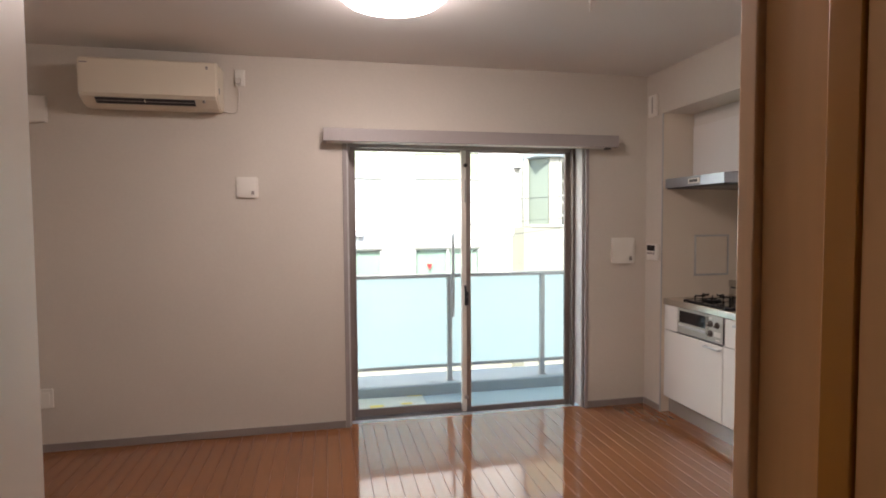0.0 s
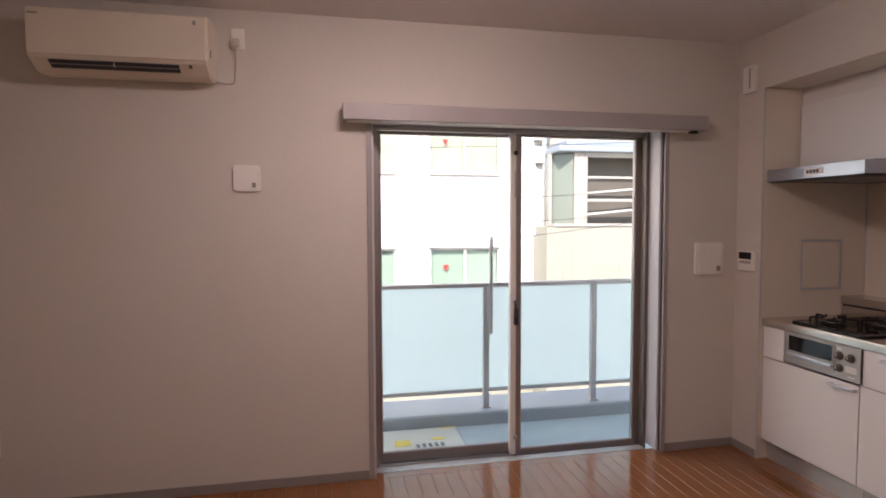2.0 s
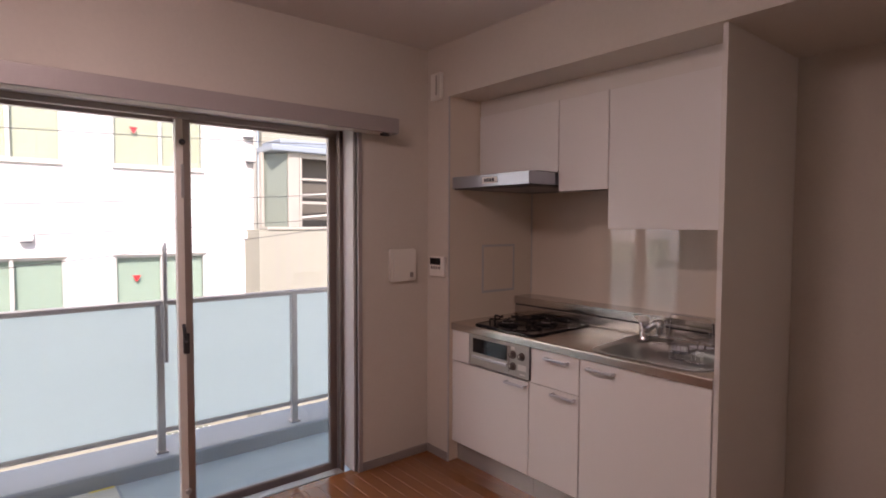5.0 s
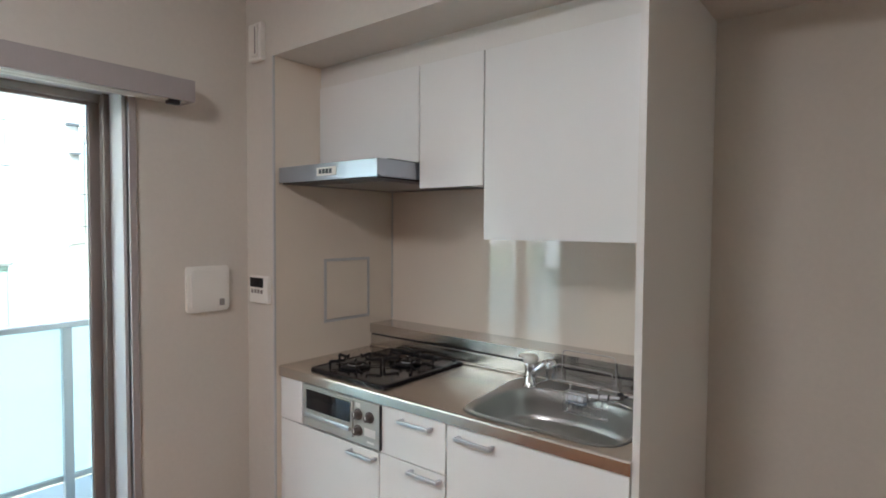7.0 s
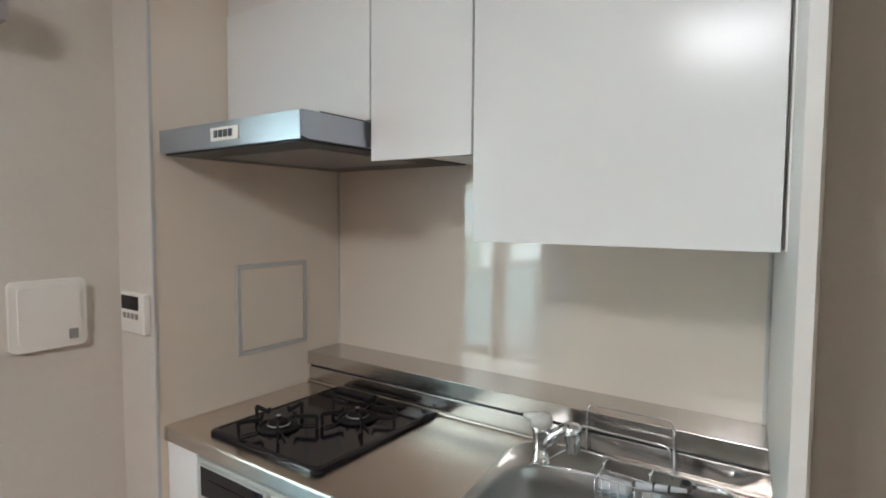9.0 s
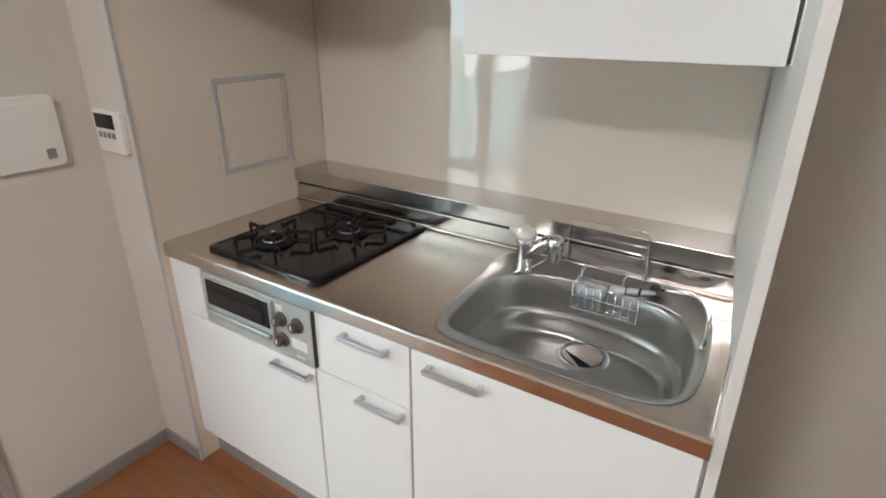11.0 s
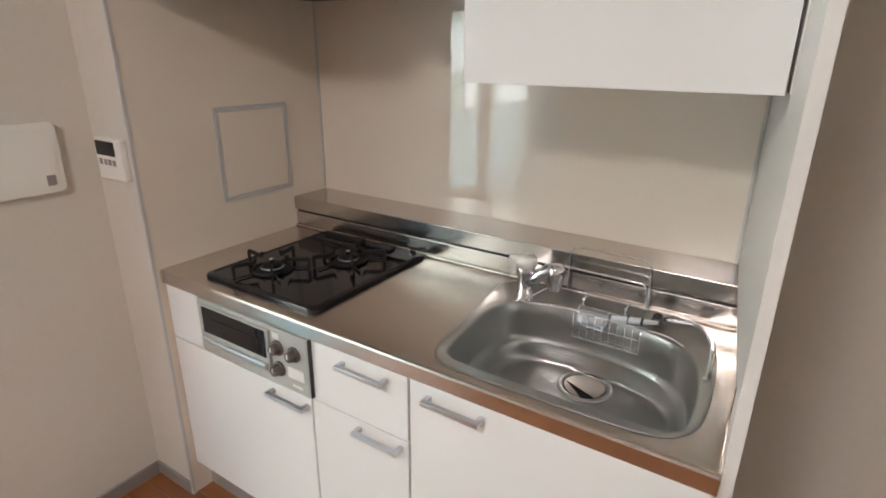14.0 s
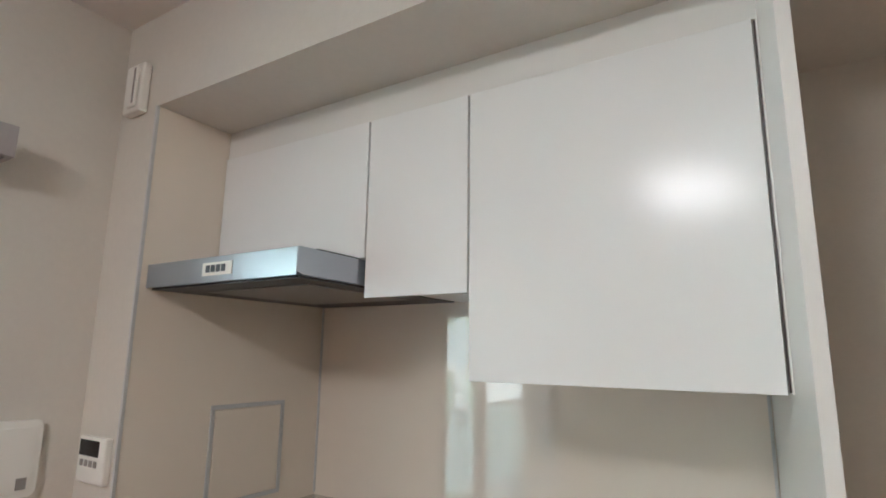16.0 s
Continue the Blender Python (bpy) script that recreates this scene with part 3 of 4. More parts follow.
build_opposite()
solo("ground", box(-120, 120, -120, 160, GROUND - 0.3, GROUND), "paving", "pale paved ground between the buildings", "ground")
solo("road", box(-60, 60, 7.4, 11.4, GROUND, GROUND + 0.004), "asphalt", "grey asphalt street", "road")
solo("outer_wall", boxes([(-2.4, LEFT_X - 0.16, WY + 0.02, WY + 0.21, DECK, 2.6), (BACK_X + 0.16, 5.4, WY + 0.02, WY + 0.21, DECK, 2.6), (-2.4, 5.4, WY + 0.1, WY + 0.21, GROUND, DECK - 0.2)]), "facade", "outer wall of the building", "wall")


# ---- kitchen ----
KY0, KY1 = 2.676, 4.181        # right panel and left wall panel
CZ = 0.820


def build_kitchen_panels():
    s = solo("kitchen_side_panel", box(STUB_X + 0.001, BACK_X - 0.001, STUB_Y - 0.004, STUB_Y - 0.0005, 0.0, SOFFIT - 0.001), "kitchen_panel", "cream laminated wall panel at the cooker end", "wall panel")
    solo("kitchen_panel_edge", box(STUB_X - 0.006, STUB_X + 0.004, STUB_Y - 0.007, STUB_Y + 0.0005, 0.0, SOFFIT - 0.001, bevel=0.001), "seal", "grey metal edge strip of the panel", "trim")
    solo("kitchen_back_panel", box(BACK_X - 0.006, BACK_X - 0.001, 2.66, STUB_Y - 0.005, 0.9, SOFFIT - 0.001), "splash_panel", "glossy cream splashback panel", "wall panel")
    solo("panel_corner_strip", boxes([(BACK_X - 0.012, BACK_X - 0.0065, STUB_Y - 0.010, STUB_Y - 0.0045, 0.94, 1.66), (BACK_X - 0.012, BACK_X - 0.0065, 2.750, 2.757, 0.935, 1.37)]), "seal", "thin grey joint strip in the corner", "trim")
    h = thing("access_panel", (3.42, STUB_Y, 1.12), "cream inspection hatch with a thin grey frame on the panel wall", "access hatch")
    x0, x1, z0, z1 = 3.271, 3.553, 0.970, 1.264
    y = STUB_Y - 0.0045
    f = 0.013
    part("frame", boxes([(x0, x1, y - 0.005, y, z0, z0 + f), (x0, x1, y - 0.005, y, z1 - f, z1), (x0, x0 + f, y - 0.005, y, z0 + f, z1 - f), (x1 - f, x1, y - 0.005, y, z0 + f, z1 - f)], bevel=0.001), "seal", h)
    part("door", box(x0 + f + 0.002, x1 - f - 0.002, y - 0.004, y, z0 + f + 0.002, z1 - f - 0.002, bevel=0.001), "kitchen_panel", h)
    p = thing("side_board", (3.4, 2.666, 0), "tall white laminated board at the end of the kitchen", "side panel")
    part("board", prism([(3.034, 2.656), (BACK_X - 0.0065, 2.656), (BACK_X - 0.0065, 2.748), (3.034, KY0 - 0.001)], "z", 0.0, SOFFIT - 0.001), "white_carcass", p)


build_kitchen_panels()


def cabinet_handle(parent, y0, y1, z, x=3.035):
    h = part("handle", boxes([(x - 0.030, x - 0.018, y0, y1, z - 0.006, z + 0.006)], bevel=0.002), "handle", parent, "satin silver bar handle")
    for y in (y0, y1 - 0.012):
        add = part("handle_foot", box(x - 0.0182, x, y, y + 0.012, z - 0.006, z + 0.006, bevel=0.0015), "handle", h)
    return h


def build_base_units():
    x = 3.036
    t = 0.018
    specs = [
        ("base_cabinet", 3.587, KY1, "white base cabinet under the hob with one glossy door"),
        ("base_cabinet", 3.281, 3.585, "narrow white base cabinet with a drawer above a door"),
        ("base_cabinet", KY0 + 0.001, 3.279, "wide white sink base cabinet with one glossy door"),
    ]
    cabs = []
    for name, a, b, label in specs:
        c = thing(name, ((x + 3.6) / 2, (a + b) / 2, 0), label, "cabinet", group="base cabinets")
        top = 0.60 if not cabs else (CZ - 0.045 if len(cabs) == 1 else 0.60)
        part("body", boxes([(x + t + 0.002, 3.58, a, a + 0.015, 0.11, 0.770), (x + t + 0.002, 3.58, b - 0.015, b, 0.11, 0.770), (x + t + 0.002, 3.58, a + 0.015, b - 0.015, 0.11, 0.125)]), "white_carcass", c)
        part("kick_board", box(3.081, 3.096, a, b, 0.0, 0.109), "kick", c, "grey glossy kick board")
        cabs.append(c)
    c1, c2, c3 = cabs
    d = part("door", box(x, x + t, 3.589, KY1 - 0.003, 0.122, 0.596, bevel=0.0015), "white_door", c1)
    cabinet_handle(d, 3.596, 3.735, 0.573)
    part("filler_panel", box(x, x + t, 4.032, KY1 - 0.003, 0.601, 0.774, bevel=0.0015), "white_door", c1)
    d = part("drawer", box(x, x + t, 3.283, 3.583, 0.604, 0.774, bevel=0.0015), "white_door", c2)
    cabinet_handle(d, 3.335, 3.474, 0.745)
    d = part("door", box(x, x + t, 3.283, 3.583, 0.122, 0.600, bevel=0.0015), "white_door", c2)
    cabinet_handle(d, 3.296, 3.431, 0.580)
    d = part("door", box(x, x + t, KY0 + 0.006, 3.277, 0.122, 0.774, bevel=0.0015), "white_door", c3)
    cabinet_handle(d, 3.092, 3.230, 0.745)


build_base_units()


def build_oven():
    o = thing("grill_oven", (3.2, 3.81, 0.6), "silver built-in gas grill with a dark glass window and three knobs", "grill")
    y0, y1, z0, z1 = 3.575, 4.010, 0.611, 0.775
    f = 3.024
    part("body", box(f + 0.016, 3.45, y0 + 0.01, y1 - 0.01, z0 + 0.003, z1 - 0.003), "dark", o)
    part("front", box(f, f + 0.015, y0, y1, z0, z1, bevel=0.002), "oven_front", o)
    # Shade of the narrow gap beside the oven, put in as a dark strip.
    part("dark_gap", box(f + 0.001, f + 0.016, y0 - 0.0028, y0 - 0.0005, z0, z1), "dark", o)
    w = part("grill_door", box(f - 0.010, f - 0.0005, 3.706, 3.984, 0.632, 0.767, bevel=0.0008), "oven_front", o)
    part("glass_window", box(f - 0.013, f - 0.0105, 3.716, 3.974, 0.686, 0.764, bevel=0.001), "black_glass", w, "dark glass window")
    part("inner_pane", box(f - 0.0145, f - 0.0135, 3.740, 3.940, 0.697, 0.736), "screen", w)
    part("pull", box(f - 0.021, f - 0.0105, 3.712, 3.980, 0.655, 0.672, bevel=0.004), "handle", w, "silver pull bar")
    for y, z in ((3.682, 0.722), (3.622, 0.722), (3.682, 0.662)):
        k = part("knob", lathe((f, y, z), [(0.021, 0), (0.021, -0.004), (0.015, -0.006), (0.0135, -0.022), (0.010, -0.024)], 20, "x"), "knob", o, "dark round knob", smooth=False)
        part("pointer", box(f - 0.0255, f - 0.0242, y - 0.002, y + 0.002, z - 0.002, z + 0.011), "white_plastic", k)
    for r in ((f - 0.0025, f, 3.592, 3.650, 0.650, 0.680), (f - 0.0025, f, 3.600, 3.636, 0.626, 0.634), (f - 0.0025, f, 3.672, 3.698, 0.747, 0.764)):
        part("label_plate", box(*r, bevel=0.0008), "white_carcass", o, "small pale plate")


build_oven()

SINK = (3.075, 3.565, 2.722, 3.330)
RIM = [(3.060, 2.860), (3.062, 2.800), (3.080, 2.756), (3.115, 2.730), (3.172, 2.722), (3.283, 2.726), (3.400, 2.737), (3.480, 2.758), (3.535, 2.800), (3.562, 2.860),
       (3.563, 3.000), (3.562, 3.200), (3.550, 3.262), (3.510, 3.296), (3.450, 3.300), (3.330, 3.280), (3.230, 3.270), (3.140, 3.264), (3.098, 3.252), (3.066, 3.232), (3.052, 3.195), (3.056, 3.030)]
BASIN = [(3.092, 2.860), (3.093, 2.790), (3.102, 2.756), (3.134, 2.742), (3.198, 2.740), (3.289, 2.747), (3.359, 2.762), (3.407, 2.794), (3.441, 2.837), (3.467, 2.920), (3.479, 3.042),
         (3.464, 3.152), (3.440, 3.214), (3.394, 3.248), (3.333, 3.260), (3.220, 3.256), (3.140, 3.246), (3.108, 3.234), (3.092, 3.205), (3.090, 3.030)]
SINK_MID = (3.290, 3.010)


def radial(poly, inset=0.0, n=64, mix=1.0):
    """The outline seen from the sink's middle, smoothed and drawn in by inset."""
    pts = [Vector(p) for p in poly]
    for _ in range(2):
        pts = [q for i, p in enumerate(pts) for q in (p * 0.75 + pts[(i + 1) % len(pts)] * 0.25, p * 0.25 + pts[(i + 1) % len(pts)] * 0.75)]
    c = Vector(SINK_MID)
    polar = sorted((math.atan2(p.y - c.y, p.x - c.x), (p - c).length) for p in pts)
    polar = [(polar[-1][0] - 2 * math.pi, polar[-1][1])] + polar + [(polar[0][0] + 2 * math.pi, polar[0][1])]
    mean = sum(r for _, r in polar) / len(polar)
    out = []
    for k in range(n):
        a = -math.pi + 2 * math.pi * k / n
        for (a0, r0), (a1, r1) in zip(polar, polar[1:]):
            if a0 <= a <= a1:
                r = r0 + (r1 - r0) * (a - a0) / max(a1 - a0, 1e-6)
                break
        r = max((r * mix + mean * (1 - mix)) - inset, 0.01)
        out.append((c.x + r * math.cos(a), c.y + r * math.sin(a)))
    return out


def build_worktop():
    w = thing("worktop", (3.3, 3.43, 0.77), "stainless steel kitchen worktop with a raised back ledge", "worktop")
    x0, x1, y0, y1 = 3.026, 3.588, KY0, KY1 - 0.001
    zb = CZ - 0.042
    bm = bmesh.new()
    ys = 3.36
    ring = radial(RIM)
    cx, cy = SINK_MID
    X0 = x0 + 0.006
    outer = []
    for px, py in ring:
        dx, dy = px - cx, py - cy
        s = min(((x1 - cx) / dx if dx > 0 else (X0 - cx) / dx) if abs(dx) > 1e-6 else 9, ((ys - cy) / dy if dy > 0 else (y0 - cy) / dy) if abs(dy) > 1e-6 else 9)
        outer.append([cx + dx * s, cy + dy * s])
    for corner in ((X0, y0), (X0, ys), (x1, y0), (x1, ys)):
        k = min(range(len(outer)), key=lambda i: (outer[i][0] - corner[0]) ** 2 + (outer[i][1] - corner[1]) ** 2)
        outer[k] = list(corner)
    a = [bm.verts.new((p[0], p[1], CZ)) for p in ring]
    b = [bm.verts.new((p[0], p[1], CZ)) for p in outer]
    n = len(a)
    for i in range(n):
        bm.faces.new((a[i], a[(i + 1) % n], b[(i + 1) % n], b[i]))
    low = [bm.verts.new((p[0], p[1], CZ - 0.002)) for p in ring]
    for i in range(n):
        bm.faces.new((a[i], a[(i + 1) % n], low[(i + 1) % n], low[i]))
    add = [bm.verts.new(p) for p in ((X0, ys, CZ), (x1, ys, CZ), (x1, y1, CZ), (X0, y1, CZ))]
    bm.faces.new(add)
    prof = [(X0, CZ), (X0 - 0.004, CZ - 0.002), (x0, CZ - 0.007), (x0, zb + 0.003), (x0 + 0.003, zb), (x0 + 0.03, zb)]
    va = [bm.verts.new((p[0], y0, p[1])) for p in prof]
    vb = [bm.verts.new((p[0], y1, p[1])) for p in prof]
    for i in range(len(prof) - 1):
        bm.faces.new((va[i], va[i + 1], vb[i + 1], vb[i]))
    part("top", bm, "steel", w, "brushed stainless steel top")
    part("underside", boxes([(x0 + 0.012, x1, y0 + 0.001, SINK[2] - 0.008, zb, CZ - 0.004), (x0 + 0.012, x1, 3.345, y1 - 0.001, zb, CZ - 0.004), (x0 + 0.012, SINK[0] - 0.006, SINK[2] - 0.008, 3.345, zb, CZ - 0.004)]), "white_carcass", w)
    part("back_upstand", box(x1 - 0.024, x1, y0, y1, CZ + 0.0005, 0.876, bevel=0.002), "ledge_steel", w, "polished steel upstand")
    # Slot is filled with a dark bar that stands for its shade.
    part("slot", box(x1 - 0.016, x1 + 0.03, y0, y1, 0.8765, 0.8845), "dark", w, "dark bar for the shade in the slot under the ledge")
    part("ledge", box(3.558, BACK_X - 0.007, y0, y1, 0.885, 0.932, bevel=0.0015), "ledge_steel", w, "steel ledge")
    part("ledge_riser", box(x1 + 0.001, BACK_X - 0.007, y0, y1, CZ, 0.872), "steel", w)
    part("foot_bead", box(x1 - 0.034, x1 - 0.0245, y0, y1, CZ + 0.0005, CZ + 0.009, bevel=0.003), "steel", w)
    part("maker_plate", box(x1 - 0.0255, x1 - 0.0242, 2.772, 2.794, 0.856, 0.864), "ink", w, "small dark maker's plate")
    part("side_upstand", prism([(3.10, 2.6795), (BACK_X - 0.0075, 2.7455), (BACK_X - 0.0075, 2.7495), (3.10, 2.6835)], "z", CZ + 0.001, 0.936), "mirror_steel", w)
    s = thing("sink", (3.32, 3.02, 0.64), "deep D-shaped stainless steel sink with a round drain", "sink")
    bm = bmesh.new()
    rings = []
    for inset, z in ((-0.004, 0.0010), (-0.002, 0.0030), (0.004, 0.0030), (0.009, -0.0015)):
        rings.append([bm.verts.new((p[0], p[1], CZ + z)) for p in radial(RIM, inset)])
    for inset, z in ((-0.005, -0.003), (0.000, -0.006), (0.004, -0.013), (0.006, -0.050), (0.010, -0.096), (0.013, -0.104)):
        rings.append([bm.verts.new((p[0], p[1], CZ + z)) for p in radial(BASIN, inset)])
    dc = (3.398, 3.008)
    n = 64
    for scale, z in ((0.975, -0.109), (0.955, -0.112), (0.935, -0.118), (0.92, -0.132), (0.90, -0.148), (0.87, -0.159), (0.82, -0.166)):
        rings.append([bm.verts.new((dc[0] + (p[0] - dc[0]) * scale, dc[1] + (p[1] - dc[1]) * scale, CZ + z)) for p in radial(BASIN, 0.013)])
    for r, z in ((0.5, -0.1675), (1.0, -0.169)):
        row = []
        for p in radial(BASIN, 0.013):
            a = math.atan2(p[1] - dc[1], p[0] - dc[0])
            d = math.hypot(p[0] - dc[0], p[1] - dc[1]) * 0.82
            d = d * (1 - r) + 0.066 * r
            row.append(bm.verts.new((dc[0] + d * math.cos(a), dc[1] + d * math.sin(a), CZ + z)))
        rings.append(row)
    for a, b in zip(rings, rings[1:]):
        for i in range(n):
            bm.faces.new((a[i], a[(i + 1) % n], b[(i + 1) % n], b[i]))
    part("basin", bm, "sink_steel", s, smooth=True)
    z = CZ - 0.169
    part("drain_ring", lathe((dc[0], dc[1], z), [(0.068, 0.0005), (0.066, 0.003), (0.056, 0.003), (0.052, -0.002), (0.050, -0.03)], 32, caps=False), "sink_steel", s, smooth=True)
    part("drain_well", lathe((dc[0], dc[1], z - 0.06), [(0.045, 0), (0.0495, 0.05)], 24), "dark", s)
    cover = bmesh.new()
    for a0, a1 in ((225, 448), (88, 188)):
        add_prism(cover, [(dc[0] + 0.050 * math.cos(radians(a0 + (a1 - a0) * k / 12)), dc[1] + 0.050 * math.sin(radians(a0 + (a1 - a0) * k / 12))) for k in range(13)], "z", z - 0.004, z + 0.0015)
    part("drain_cover", cover, "steel", s, "flat steel drain cover with a dark slot")


build_worktop()


def add_plate(bm, cx, cy, angle, profile, thick):
    """An upright bar seen from the side, standing out from a centre: profile rows are (radius, height)."""
    c, s_ = math.cos(radians(angle)), math.sin(radians(angle))
    a, b = ([bm.verts.new((cx + c * q - s_ * d, cy + s_ * q + c * d, h)) for q, h in profile] for d in (-thick / 2, thick / 2))
    bm.faces.new(a[::-1])
    bm.faces.new(b)
    for k in range(len(profile)):
        bm.faces.new((a[k], a[(k + 1) % len(a)], b[(k + 1) % len(a)], b[k]))


def build_hob():
    h = thing("gas_hob", (3.315, 3.82, CZ), "black two-burner gas hob set in the steel worktop", "hob")
    z = CZ + 0.001
    bm = bmesh.new()
    rings = [[bm.verts.new((a, b, z + dz)) for a, b in rounded(3.066 + i, 3.556 - i, 3.592 + i, 4.027 - i, 0.022)] for i, dz in ((0.0, 0), (0.0, 0.007), (0.003, 0.011), (0.012, 0.0125), (0.018, 0.0100))]
    m = len(rings[0])
    for a, b in zip(rings, rings[1:]):
        for i in range(m):
            bm.faces.new((a[i], a[(i + 1) % m], b[(i + 1) % m], b[i]))
    bm.faces.new(rings[-1])
    bm.faces.new(rings[0][::-1])
    part("top_plate", bm, "hob", h, "glossy black enamel plate")
    part("vent_slot", box(3.505, 3.535, 3.70, 3.99, z + 0.0105, z + 0.018, bevel=0.003), "iron", h)
    part("corner_cap", lathe((3.536, 3.632, z + 0.010), [(0.010, 0), (0.009, 0.004), (0.004, 0.005)], 12), "iron", h, smooth=True)
    for bx, by in ((3.194, 3.885), (3.370, 3.752)):
        bu = part("burner", lathe((bx, by, z + 0.010), [(0.050, 0), (0.048, 0.004), (0.034, 0.006), (0.030, 0.016), (0.026, 0.020), (0.010, 0.021)], 28), "iron", h, smooth=True)
        part("burner_ring", lathe((bx, by, z + 0.0262), [(0.029, 0), (0.029, 0.003), (0.023, 0.005), (0.006, 0.005)], 24), "iron", bu, "dark burner cap", smooth=True)
        part("burner_rim", lathe((bx, by, z + 0.018), [(0.0315, 0), (0.0325, 0.003), (0.0315, 0.006), (0.029, 0.006)], 28), "sink_steel", bu, "steel burner rim", smooth=True)
        part("sensor_pin", lathe((bx, by, z + 0.031), [(0.005, 0), (0.005, 0.010), (0.0065, 0.011), (0.0065, 0.014)], 12), "chrome", bu, smooth=True)
        tr = bmesh.new()
        for a in (14, 86, 158, 230, 302):
            add_plate(tr, bx, by, a, [(0.046, z + 0.038), (0.040, z + 0.056), (0.046, z + 0.056), (0.052, z + 0.048), (0.106, z + 0.050), (0.114, z + 0.042), (0.112, z + 0.012), (0.104, z + 0.012), (0.104, z + 0.039)], 0.0060)
            add_plate(tr, bx, by, a + 10, [(0.055, z + 0.0125), (0.055, z + 0.016), (0.108, z + 0.016), (0.108, z + 0.0125)], 0.004)
        add_tube(tr, [(bx + 0.054 * math.cos(2 * math.pi * k / 28), by + 0.054 * math.sin(2 * math.pi * k / 28), z + 0.015) for k in range(28)], 0.004, 6, closed=True)
        part("trivet", tr, "iron", h, "black cast iron trivet")


build_hob()


def build_tap():
    t = thing("mixer_tap", (3.50, 3.165, CZ), "chrome single-lever kitchen tap with a white lever", "tap")
    x, y, z = 3.448, 3.206, CZ
    part("base", lathe((x, y, z), [(0.026, 0.000), (0.026, 0.005), (0.021, 0.009), (0.020, 0.066), (0.023, 0.074), (0.024, 0.090), (0.020, 0.094)], 24), "chrome", t, smooth=True)
    part("spout", tube([(x, y - 0.008, z + 0.050), (x + 0.005, y - 0.035, z + 0.072), (x + 0.008, y - 0.060, z + 0.092), (x + 0.010, y - 0.080, z + 0.094)], [0.018, 0.017, 0.018, 0.019], 14), "chrome", t, smooth=True)
    part("spray_head", lathe((x + 0.010, y - 0.078, z + 0.040), [(0.015, 0), (0.018, 0.003), (0.018, 0.028), (0.021, 0.032), (0.022, 0.060), (0.014, 0.070)], 20), "chrome", t, smooth=True)
    lv = part("lever", tube([(x, y, z + 0.100), (x - 0.004, y + 0.006, z + 0.108), (x - 0.012, y + 0.024, z + 0.113), (x - 0.018, y + 0.040, z + 0.114)], [0.020, 0.017, 0.010, 0.007], 14), "white_plastic", t, "white lever", smooth=True)
    part("cap", lathe((x, y, z + 0.092), [(0.026, 0), (0.028, 0.012), (0.025, 0.024), (0.014, 0.029)], 20), "white_plastic", lv, smooth=True)


build_tap()


